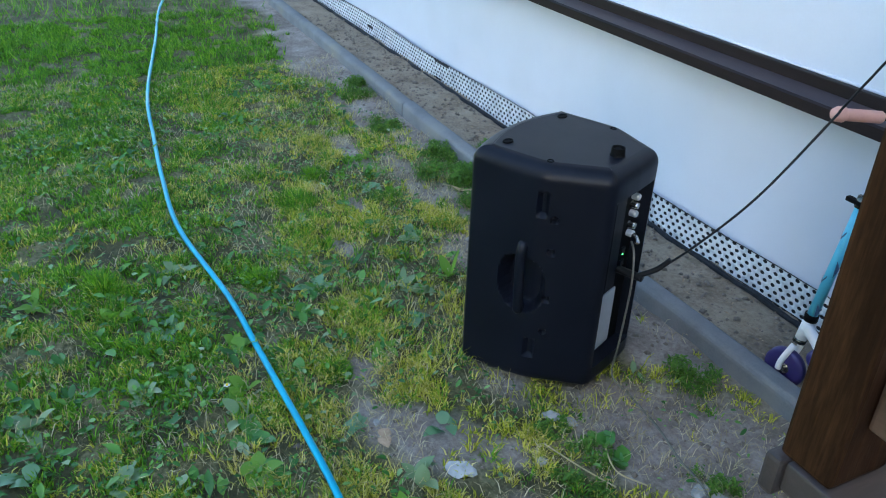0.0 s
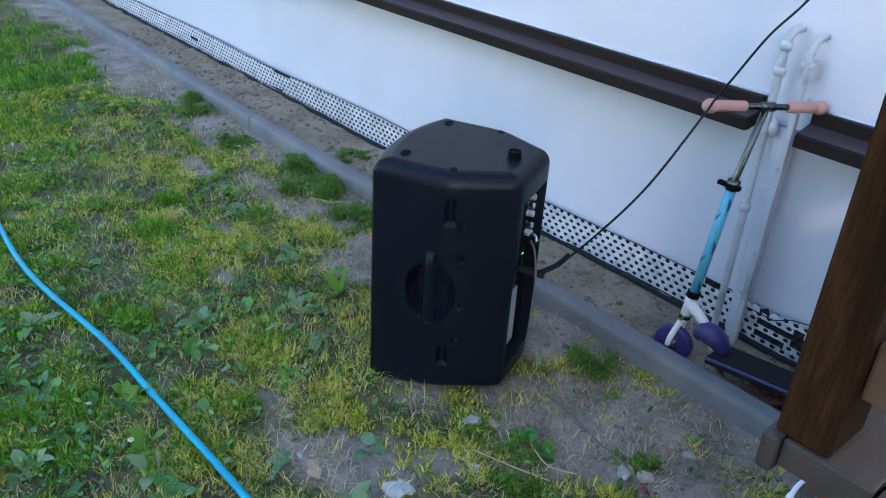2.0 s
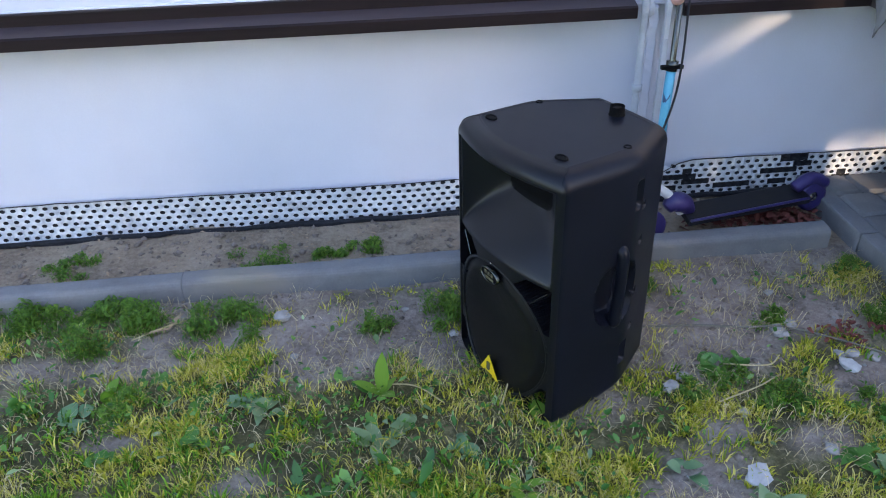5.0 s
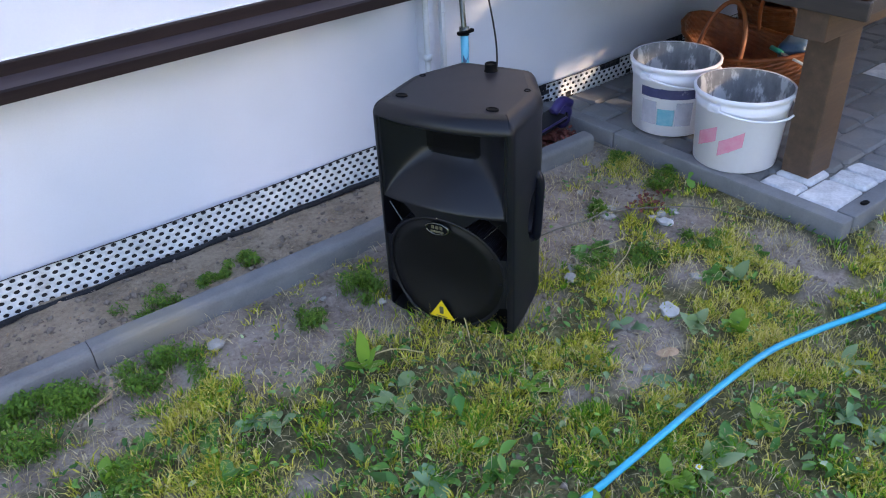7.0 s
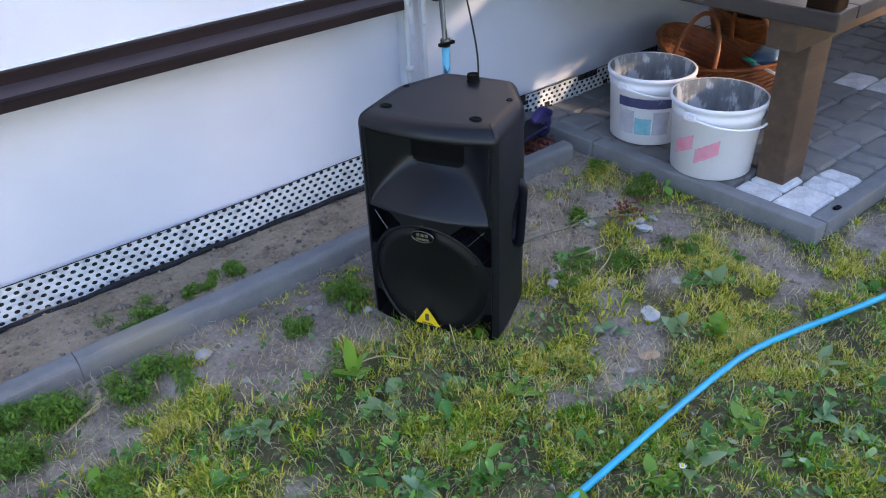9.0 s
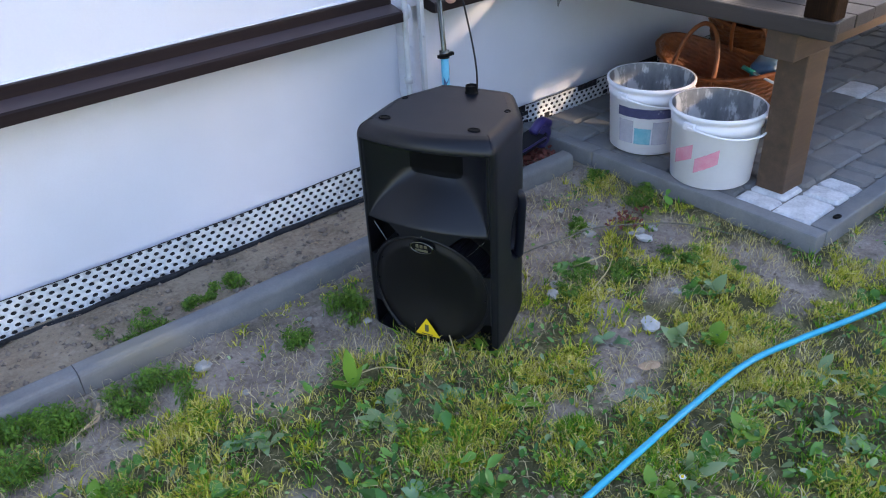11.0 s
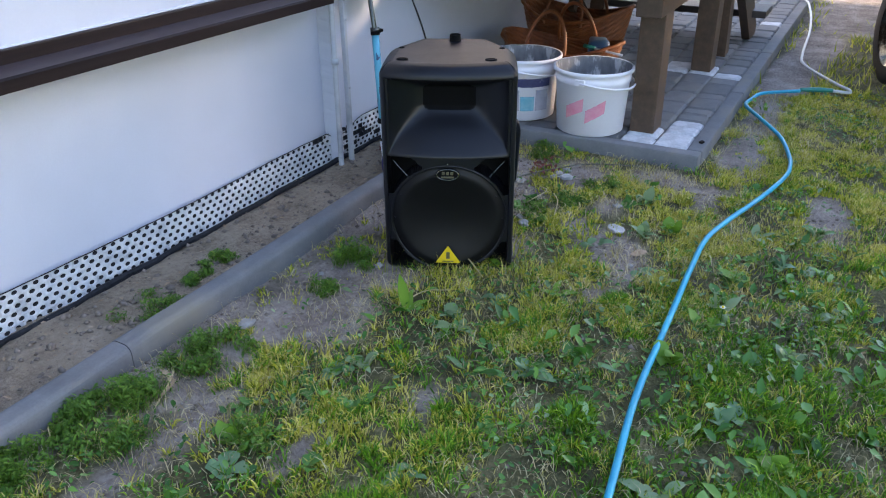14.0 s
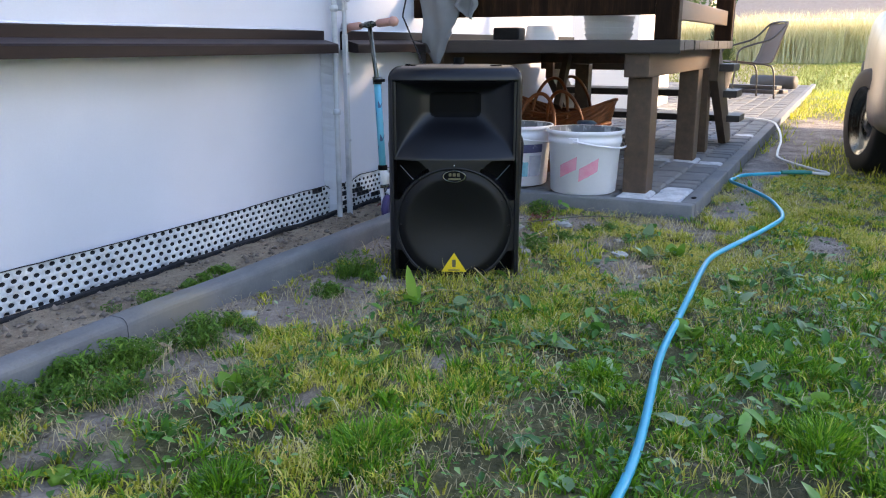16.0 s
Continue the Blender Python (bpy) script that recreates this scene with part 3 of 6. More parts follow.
# ---- concrete edging beside the lawn ----
kerb = thing("garden_edging", label="grey concrete garden edging along the sand strip", category="edging", kind="structure")
kx = [-5.866 + i for i in range(6)] + [1.20]
for i in range(len(kx) - 1):
    bm = box(kx[i] + 0.0012, kx[i + 1] - 0.0012, KERB_Y, KERB_Y + 0.075, -0.15, 0.050, 0)
    bmesh.ops.bevel(bm, geom=[e for e in bm.edges if abs(e.verts[0].co.x - e.verts[1].co.x) > 0.3], offset=0.022, segments=4, profile=0.5, affect="EDGES")
    bmesh.ops.subdivide_edges(bm, edges=[e for e in bm.edges if abs(e.verts[0].co.x - e.verts[1].co.x) > 0.3], cuts=24)
    for v in bm.verts:
        v.co.y += 0.006 * noise.noise((v.co.x * 2.3, i, v.co.z)) + 0.012 * math.sin(v.co.x * 1.1)
        v.co.z += 0.004 * noise.noise((v.co.x * 3.0, 5 + i, v.co.y * 9))
    part("edging_stone", bm, M_CONC, kerb, smooth=False)

# ---- speaker ----
spk = thing("loudspeaker", (0.033, 0.011, -0.028), -65.5, "black moulded plastic PA loudspeaker standing on the lawn", "loudspeaker")
SH = 0.683


def chaikin(p, n):
    for _ in range(n):
        q = [p[0]]
        for a, b_ in zip(p[:-1], p[1:]):
            q += [tuple(0.75 * u + 0.25 * v for u, v in zip(a, b_)), tuple(0.25 * u + 0.75 * v for u, v in zip(a, b_))]
        p = q + [p[-1]]
    return p


half = [(0.196, -0.004), (0.2065, 0.004), (0.2075, 0.03), (0.2075, 0.10), (0.206, 0.185), (0.2015, 0.216), (0.187, 0.246), (0.132, 0.345), (0.122, 0.365), (0.102, 0.375), (0.0, 0.377)]
right = chaikin(half, 2)
outline = right + [(-x, y) for x, y in right[-2::-1]]
# resample evenly
seglen = [math.dist(a, b_) for a, b_ in zip(outline[:-1], outline[1:])]
cum = np.concatenate([[0], np.cumsum(seglen)])
NS = 190
sarr = np.linspace(0, cum[-1], NS)
ox, oy = np.interp(sarr, cum, [p[0] for p in outline]), np.interp(sarr, cum, [p[1] for p in outline])
tx, ty = np.gradient(ox), np.gradient(oy)
ln = np.hypot(tx, ty)
nxn, nyn = ty / ln, -tx / ln
flip = np.sign(np.sum(nxn * ox + nyn * (oy - 0.2)))
nxn, nyn = nxn * flip, nyn * flip
zrow = np.concatenate([[0.0, 0.003, 0.008, 0.016], np.linspace(0.026, SH - 0.046, 104), [SH - 0.040, SH - 0.033, SH - 0.026, SH - 0.019, SH - 0.013, SH - 0.008, SH - 0.004, SH - 0.0015, SH]])
def inset(z):
    """How far the shell draws in near its rounded top and bottom."""
    r_, d = (0.040, SH - z) if z > SH / 2 else (0.026, z)
    return r_ * (1 - math.sqrt(max(0, 1 - (1 - min(1, d / r_)) ** 2)))


def lift(y, z):
    """The underside rises towards the back."""
    return z + 0.030 * float(sstep(0.05, 0.23, y)) * max(0.0, 1 - z / 0.22)


grip_r = int(np.argmin(np.hypot(ox - 0.206, oy - 0.180)))
grip_l = NS - 1 - grip_r
fold_r = int(np.argmin(np.hypot(ox - 0.199, oy - 0.222)))
fold_l = NS - 1 - fold_r
V, F = [], []
for z in zrow:
    q = inset(z)
    for i in range(NS):
        d = q
        for fi, gi, sg in ((fold_r, grip_r, 1), (fold_l, grip_l, -1)):
            ds = sg * (sarr[i] - sarr[fi])
            e = (abs(sarr[i] - sarr[gi]) / 0.070) ** 2.6 + (abs(z - 0.335) / 0.084) ** 2.6
            d += 0.048 * float(sstep(1.0, 0.60, e))
            for z0_, z1_ in ((0.548, 0.612), (0.096, 0.164)):
                d += 0.016 * max(0.0, 1 - (ds / 0.014) ** 4) * float(sstep(z0_ - 0.004, z0_ + 0.004, z) * sstep(z1_ + 0.004, z1_ - 0.004, z))
            for zc in (0.54, 0.448, 0.304, 0.20):
                if math.hypot(ds - 0.034, z - zc) < 0.0085:
                    d += 0.010
        if oy[i] > 0.369 and abs(ox[i]) < 0.100 and 0.075 < z < 0.60:
            d += 0.036
        x, y = ox[i] - nxn[i] * d, oy[i] - nyn[i] * d
        V.append((x, max(y, -0.004 + q), lift(y, z)))
NR = len(zrow)
for r in range(NR - 1):
    for i in range(NS - 1):
        F.append((r * NS + i, r * NS + i + 1, (r + 1) * NS + i + 1, (r + 1) * NS + i))


def front_line(u):
    return -0.042 + 0.036 * (u / 0.2) ** 2


# top and bottom skins: rows between the front arc and the outline
for zr, zz in ((0, 0.0), (NR - 1, SH)):
    off = len(V)
    NB = 24
    pts_o = [V[zr * NS + i] for i in range(NS)]
    hw = pts_o[0][0]
    for k in range(NB + 1):
        u = hw * (1 - 2 * k / NB)
        V.append((u, pts_o[0][1] + 0.036 * ((u / hw) ** 2 - 1) - 0.002, zz))
    rim_p = [p for p in pts_o] + [V[off + k] for k in range(NB + 1)][::-1]
    off = len(V)
    clean, far = [rim_p[0]], 0.0
    a_of = lambda p: math.atan2(p[1] - 0.20, p[0])
    for k, p in enumerate(rim_p[1:]):
        da = (a_of(p) - a_of(rim_p[0])) % (2 * math.pi)
        if far + 1e-4 < da < 2 * math.pi - 1e-3 and da - far < 0.5:
            clean.append(p)
            far = da
    rim_p = clean
    zs_ = zz - 0.0005 if zr else zz
    V += [(p[0], p[1], lift(p[1], zs_)) for p in rim_p] + [(0.0, 0.20, lift(0.20, zs_))]
    nr_ = len(rim_p)
    for k in range(nr_):
        tri = (off + k, off + (k + 1) % nr_, off + nr_)
        F.append(tri[::-1] if zr == 0 else tri)
cab = part("cabinet", (V, F), M_PLASTIC, spk, smooth=True)
mod = cab.modifiers.new("edges", "EDGE_SPLIT")
mod.split_angle = radians(35)

# front moulding as a relief: rim, horn, woofer disc and corner ports
NU, NV = 124, 206
us, vs_ = np.linspace(-0.2, 0.2, NU), np.linspace(0.001, SH, NV)
U, VV = np.meshgrid(us, vs_, indexing="ij")
aw = np.abs(U)
hx_ = np.clip((0.178 - aw) / 0.118, 1e-3, 1) ** 0.8
ht = np.clip((0.640 - VV) / 0.045, 1e-3, 1) ** 0.8
hb = np.clip((VV - 0.402) / 0.135, 1e-3, 1)
hb = hb ** 1.25
horn = 0.125 * (hx_ ** -6 + ht ** -6 + hb ** -6) ** (-1 / 6)
rc = np.hypot(U, VV - 0.193)
disc = 0.006 * (1 - sstep(0.178, 0.181, rc)) - 0.006 * sstep(0.178, 0.152, rc) + 0.024 * np.clip(1 - (rc / 0.150) ** 2, 0, 1) ** 1.3
up = (rc > 0.187) & (aw > 0.078) & (aw < 0.186) & (VV > 0.272) & (VV < 0.394 - 0.035 * np.clip((0.11 - aw) / 0.04, 0, 1))
lo = (rc > 0.187) & (aw > 0.105) & (aw < 0.186) & (VV < 0.105) & (VV > 0.018)
ports = 0.075 * (up | lo)
edge = 0.2 - aw
rimr = 0.007 * (1 - np.sqrt(np.clip(1 - (1 - np.clip(edge / 0.014, 0, 1)) ** 2, 0, 1)))
body_b = front_line(U) + 0.003 + rimr + 0.006 * sstep(0.012, 0.016, np.minimum(edge, np.minimum(VV - 0.006, SH - 0.030 - VV))) + np.maximum(horn, 0) + disc + ports
draw = np.array([inset(v) for v in vs_])[None, :]
VB = np.stack([U * (0.2050 - draw) / 0.2, body_b + draw, VV], -1).reshape(-1, 3)
ii = np.arange(NU * NV).reshape(NU, NV)
Q = np.stack([ii[:-1, :-1], ii[1:, :-1], ii[1:, 1:], ii[:-1, 1:]], -1).reshape(-1, 4)
cent_u, cent_v = (U[:-1, :-1] + U[1:, 1:]) / 2, (VV[:-1, :-1] + VV[1:, 1:]) / 2
rq = np.hypot(cent_u, cent_v - 0.193).ravel()
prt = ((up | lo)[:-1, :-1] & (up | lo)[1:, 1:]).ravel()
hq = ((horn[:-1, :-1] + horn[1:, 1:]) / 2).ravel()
# Port hollows and the deep throat get blacker plastic: recess shade put into the colour.
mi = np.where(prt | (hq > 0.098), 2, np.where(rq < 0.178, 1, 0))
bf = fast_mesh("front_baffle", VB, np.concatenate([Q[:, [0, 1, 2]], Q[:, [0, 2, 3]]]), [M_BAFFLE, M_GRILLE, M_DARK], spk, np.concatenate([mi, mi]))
bf.data.polygons.foreach_set("use_smooth", [True] * len(bf.data.polygons))
bm_mod = bf.modifiers.new("edges", "EDGE_SPLIT")
bm_mod.split_angle = radians(40)
tagged(bf, "satin black horn and woofer front")


def on_front(u, v, out=0.0):
    return (u, front_line(u) + 0.008 - out, v)


part("throat_line", box(-0.032, 0.032, 0.089, 0.0935, 0.545, 0.5462, 0.0004, 1), M_GOLD, spk, "thin pale line under the horn throat")
part("woofer_ring", ([(x * 1.0, front_line(x) + 0.004 + y2, 0.193 + z) for x, y2, z in [(r * math.cos(2 * math.pi * i / 64), dy, r * math.sin(2 * math.pi * i / 64)) for i in range(64) for r, dy in ((0.179, 0.006), (0.1805, 0.004), (0.184, 0.004), (0.186, 0.006))]],
                     [(4 * i + k, 4 * ((i + 1) % 64) + k, 4 * ((i + 1) % 64) + k + 1, 4 * i + k + 1) for i in range(64) for k in range(3)]), M_BAFFLE, spk, smooth=True)
for sx in (-1, 1):
    part("port_strut", tube([on_front(sx * 0.172, 0.382, -0.004), on_front(sx * 0.128, 0.335, -0.004)], 0.0013, 6, raw=True), M_CHROME, spk, "thin pale strut across a bass port")
    part("port_strut", tube([on_front(sx * 0.175, 0.030, -0.004), on_front(sx * 0.145, 0.075, -0.004)], 0.0013, 6, raw=True), M_CHROME, spk, "thin pale strut across a bass port")
# oval badge
bd = part("badge", (lambda p: ([(x * 0.037, front_line(0) - y, 0.352 + z * 0.019) for x, y, z in p[0]], p[1]))(([(r * math.cos(2 * math.pi * i / 40), dy, r * math.sin(2 * math.pi * i / 40)) for i in range(40) for r, dy in ((1.0, -0.004), (1.0, 0.003), (0.95, 0.0045), (0.86, 0.0045), (0.84, 0.003))],
      [(5 * i + k, 5 * ((i + 1) % 40) + k, 5 * ((i + 1) % 40) + k + 1, 5 * i + k + 1) for i in range(40) for k in range(4)])), M_CHROME, spk, "dull silver oval rim of the badge", smooth=True)
part("badge_face", ([(0.032 * math.cos(2 * math.pi * i / 40), front_line(0) - 0.0028, 0.352 + 0.0165 * math.sin(2 * math.pi * i / 40)) for i in range(40)], [tuple(range(40))]), M_DARK, bd, "black oval badge face")
for k, (u, v, w, h) in enumerate([(-0.013, 0.357, 0.009, 0.010), (0.0, 0.357, 0.009, 0.010), (0.013, 0.357, 0.009, 0.010), (0.0, 0.344, 0.040, 0.006)]):
    part("badge_bar", box(u - w / 2, u + w / 2, front_line(0) - 0.0045, front_line(0) - 0.0032, v - h / 2, v + h / 2, 0.001, 1), M_GOLD, bd, "dull gold bar of illegible lettering")
# warning triangle
tr_v = [(-0.040, 0.046), (0.040, 0.046), (0.0, 0.108)]
tri_ob = part("warning_label", ([(u, front_line(u) - 0.0005 - o, v) for o in (0.0, 0.0015) for u, v in tr_v], [(3, 4, 5), (0, 2, 1), (0, 1, 4, 3), (1, 2, 5, 4), (2, 0, 3, 5)]), M_YELLOW, spk, "yellow triangular warning label")
part("label_mark", box(-0.006, 0.006, front_line(0) - 0.0032, front_line(0) - 0.0022, 0.062, 0.086, 0.0018, 1), M_GOLD, tri_ob, "dark mark on the yellow label")
part("label_bar", box(-0.018, 0.018, front_line(0) - 0.0032, front_line(0) - 0.0022, 0.050, 0.054, 0.0005, 1), M_GOLD, tri_ob, "illegible line of print")
for u, v in ((0.0, 0.385), (-0.15, 0.27), (0.15, 0.27), (-0.172, 0.19), (0.172, 0.19)):
    part("screw", spin([(0, 0.003), (0.002, 0.0025), (0.0025, 0), (0.0025, -0.002)], 8), M_STEEL if v > 0.38 else M_PLASTIC, spk).matrix_local = pose(*on_front(u, v, 0.006 if v > 0.38 else -0.001), 90, 0, 0)
# side handles in their recesses
for fi in (grip_r, grip_l):
    n0 = Vector((nxn[fi], nyn[fi], 0))
    c0 = Vector((ox[fi], oy[fi], 0))
    hp = [c0 + n0 * o_ + Vector((0, 0, z_)) for o_, z_ in ((-0.035, 0.438), (-0.006, 0.452), (0.005, 0.432), (0.006, 0.40), (0.003, 0.335), (-0.001, 0.275), (-0.006, 0.252), (-0.035, 0.244))]
    part("handle", tube(hp, lambda u: 0.0135 + 0.005 * abs(u - 0.5), 12), M_PLASTIC, spk, "moulded side grip bar", smooth=True)
# top fittings
pole = part("top_cap", spin([(0, 0.017), (0.010, 0.017), (0.0105, 0.013), (0.0145, 0.013), (0.016, 0.021), (0.0175, 0.021), (0.018, 0.004), (0.020, 0.0), (0.020, -0.004)], 24), M_DARK, spk, "black round cap on the top", smooth=False)
pole.location = (0.006, 0.308, SH)
for u, v in ((0.126, 0.052), (-0.140, 0.052)):
    f = part("fly_point", spin([(0, 0.001), (0.010, 0.001), (0.0115, 0.003), (0.0145, 0.003), (0.016, -0.001)], 24), M_DARK, spk, "round flush plug on the top", smooth=False)
    f.matrix_local = Matrix.LocRotScale((u, v, SH), None, (1.15, 0.8, 1))
for fi in (fold_r, fold_l):
    part("corner_screw", spin([(0, 0.0), (0.005, 0.0), (0.008, 0.003), (0.010, 0)], 16), M_DARK, spk).matrix_local = pose(ox[fi] * 0.80, oy[fi] * 0.93, SH - 0.001, 0, 0, 0)
# amplifier panel in the back recess
amp = part("amp_panel", box(-0.089, 0.089, 0.330, 0.3435, 0.065, 0.59, 0.003), M_DARK, spk, "black rear amplifier panel in its recess")
amp.location.y = -0.003
part("heat_plate", box(-0.030, 0.086, 0.3437, 0.3490, 0.110, 0.290, 0.003), M_PANEL, amp, "grey metal plate below the sockets")
for k, z in enumerate((0.56, 0.535, 0.51, 0.475, 0.45)):
    part("jack_knob", spin([(0.010, 0), (0.010, 0.016), (0.008, 0.020), (0, 0.020)], 14), M_STEEL if k % 2 else M_PANEL, amp, "bright metal socket").matrix_local = pose(-0.055, 0.344, z, -90, 0, 0)
for z in (0.40, 0.36):
    part("rocker", box(-0.05, -0.03, 0.344, 0.350, z - 0.01, z + 0.01, 0.002), M_PLASTIC, amp)
part("power_light", spin([(0.0035, 0), (0.0035, 0.003), (0.002, 0.005), (0, 0.005)], 10), M_LED, amp, "small green power light").matrix_local = pose(-0.035, 0.346, 0.392, -90, 0, 0)
part("plug", tube([(-0.055, 0.345, 0.45), (-0.05, 0.372, 0.447), (-0.04, 0.385, 0.435)], 0.007, 10), M_STEEL, amp, "metal jack plug in its socket", smooth=True)
part("mains_plug", tube([(-0.03, 0.345, 0.345), (-0.03, 0.38, 0.345), (-0.03, 0.42, 0.345)], 0.011, 10), M_RUBBER, amp, "black mains plug", smooth=True)

# ---- cables and hose ----
power = thing("power_cable", label="black mains cable hanging down to the loudspeaker", category="cable")
part("cable_cord", tube([(0.385, 0.200, 0.318), (0.42, 0.235, 0.35), (0.47, 0.30, 0.43), (0.559, 0.385, 0.60), (0.612, 0.505, 0.80), (0.618, 0.520, 0.828), (0.655, 0.525, 0.90), (0.707, 0.549, 1.011), (0.752, 0.591, 1.091), (0.83, 0.66, 1.25), (0.95, 0.74, 1.60), (1.0, 0.80, 2.2), (1.0, 0.875, 2.9)], 0.0032, 8, 10), M_RUBBER, power, smooth=True)
part("strain_relief", tube([(0.385, 0.200, 0.318), (0.42, 0.235, 0.35), (0.44, 0.262, 0.385)], 0.0075, 8), M_RUBBER, power, smooth=True)
audio = thing("audio_cable", label="thin grey-brown audio cable from the loudspeaker down onto the dirt", category="cable")
part("cable_cord", tube([(0.348, 0.199, 0.407), (0.38, 0.186, 0.385), (0.408, 0.170, 0.30), (0.415, 0.155, 0.12), (0.415, 0.15, 0.02), (0.47, 0.17, -0.012), (0.618, 0.154, -0.010), (0.74, 0.125, -0.008), (0.855, 0.109, -0.008), (1.0, 0.02, -0.01), (1.12, -0.10, -0.008), (1.2, -0.3, -0.01)], 0.003, 8, 10), M_CABLE, audio, smooth=True)

hose = thing("garden_hose", label="bright blue garden hose snaking over the lawn", category="hose")
hp = [(-7.5, 0.9), (-6.0, 0.2), (-4.82, -0.25), (-3.6, -0.49), (-2.53, -0.69), (-1.9, -0.752), (-1.42, -0.79), (-0.96, -0.805), (-0.44, -0.745), (-0.13, -0.728), (0.06, -0.722), (0.30, -0.712), (0.57, -0.706), (0.76, -0.742), (0.92, -0.790), (1.10, -0.838), (1.31, -0.872), (1.45, -0.870), (1.57, -0.852), (1.80, -0.784), (2.03, -0.66), (2.25, -0.556), (2.40, -0.562), (2.54, -0.60), (2.66, -0.77)]
part("hose_pipe", tube([(x, y, 0.012 + 0.006 * math.sin(7 * x)) for x, y in hp], 0.0092, 12, 10), M_HOSE, hose, smooth=True)
part("coupling", tube([(2.665, -0.77, 0.016), (2.695, -0.85, 0.018), (2.715, -0.93, 0.018)], lambda u: 0.013 if 0.2 < u < 0.8 else 0.011, 12), M_TEAL, hose, "blue-green hose coupling", smooth=True)
hose2 = thing("pale_hose", label="thin pale grey hose running from the coupling onto the paving", category="hose")
part("hose_pipe", tube([(2.715, -0.93, 0.016), (2.735, -1.01, 0.012), (2.80, -1.0, 0.012), (2.90, -0.927, 0.012), (3.27, -0.727, 0.012), (3.567, -0.682, 0.015), (4.316, -0.647, 0.02), (5.038, -0.569, 0.04), (5.40, -0.47, 0.065), (5.7, -0.18, 0.062), (5.6, 0.25, 0.062), (5.2, 0.7, 0.062), (5.4, 1.3, 0.062), (6.2, 1.2, 0.062), (6.3, 0.5, 0.062), (5.9, 0.3, 0.062)], 0.0085, 10, 10), M_HOSE2, hose2, smooth=True)

# ---- wall pipes ----
pipes = thing("gas_pipe", label="white painted metal pipe with collars on the house wall", category="pipe", group="wall pipes")
part("riser", tube([(0.613, 0.840, -0.03), (0.613, 0.840, 0.3), (0.613, 0.839, 0.6), (0.613, 0.838, 0.90), (0.614, 0.840, 0.945), (0.618, 0.852, 0.968), (0.622, 0.875, 0.975), (0.624, 0.90, 0.975)], 0.0115, 14, 8), M_PIPE, pipes, smooth=True)
for z in (0.445, 0.86, 0.93):
    c_ = part("collar", spin([(0.0115, -0.013), (0.016, -0.011), (0.017, 0.011), (0.0115, 0.013)], 18), M_PIPE, pipes, smooth=True)
    c_.location = (0.613, 0.839, z)
part("paint_lump", spin([(0, -0.03), (0.013, -0.018), (0.016, 0.0), (0.012, 0.02), (0, 0.03)], 10), M_PIPE, pipes, smooth=True).location = (0.632, 0.846, 0.70)
duct = thing("cable_duct", label="white painted square cable duct beside the wall pipe", category="duct", group="wall pipes")
part("duct_body", box(0.678, 0.697, 0.828, 0.848, -0.02, 0.76, 0.003), M_PIPE, duct)
part("duct_bend", tube([(0.687, 0.838, 0.75), (0.687, 0.838, 0.90), (0.688, 0.842, 0.945), (0.692, 0.860, 0.965), (0.696, 0.895, 0.968)], 0.0095, 12), M_PIPE, duct, smooth=True)
vb = part("valve_box", box(0.668, 0.708, 0.832, 0.88, 0.855, 0.905, 0.006), M_PIPE, duct, "painted-over valve block")
for x in (0.674, 0.702):
    part("bolt", spin([(0, 0.010), (0.006, 0.009), (0.007, 0)], 10), M_PIPE, vb, smooth=True).matrix_local = pose(x, 0.832, 0.895, 90, 0, 0)
part("stub", tube([(0.705, 0.865, 0.80), (0.722, 0.845, 0.80), (0.730, 0.845, 0.785)], 0.006, 8), M_PIPE, duct, smooth=True)
for z in (0.60, 0.32):
    part("bolt", spin([(0, 0.006), (0.005, 0.005), (0.006, 0)], 10), M_PIPE, duct).matrix_local = pose(0.687, 0.826, z, 90, 0, 0)

# ---- scooter ----
sco = thing("kick_scooter", label="child's blue and purple kick scooter leaning against the wall pipes", category="scooter")
S_TOP, S_CL, S_FORK = Vector((0.668, 0.705, 0.797)), Vector((0.650, 0.662, 0.572)), Vector((0.628, 0.630, 0.215))
part("upper_stem", tube([S_CL + (S_CL - S_TOP) * 0.1, S_CL, S_TOP], 0.0095, 12, raw=True), M_CHROME, sco, "dull chrome upper stem", smooth=True)
part("lower_stem", tube([S_FORK, (S_FORK + S_CL) / 2, S_CL], 0.0145, 14, raw=True), M_SBLUE, sco, "light blue lower stem", smooth=True)
dirs = (S_CL - S_FORK)
for k in range(7):
    q = S_FORK + dirs * (0.10 + 0.125 * k)
    a0 = 2.1 * k
    vs = []
    for j in range(5):
        a = a0 + 0.38 * (j - 2)
        for h in (-0.5 + 0.2 * j, 0.5 - 0.22 * j if j < 3 else -0.4 + 0.2 * j + 0.05):
            vs.append(q + Vector((0.0152 * math.cos(a), 0.0152 * math.sin(a), 0.05 * h)))
    part("stem_pattern", (vs, [(2 * j, 2 * j + 2, 2 * j + 3, 2 * j + 1) for j in range(4)]), M_SDARK, sco, "navy diamond on the blue stem")
clampo = part("clamp", tube([S_CL - dirs * 0.03, S_CL + dirs * 0.05], 0.0185, 14, raw=True), M_CHROME, sco, "metal quick-release clamp", smooth=True)
part("clamp_lever", box(-0.034, 0.034, -0.008, 0.008, -0.006, 0.006, 0.002), M_DARK, clampo).location = S_CL + Vector((-0.004, -0.012, 0.004))
bar = Vector((0.16, 0.345, -0.02)).normalized()
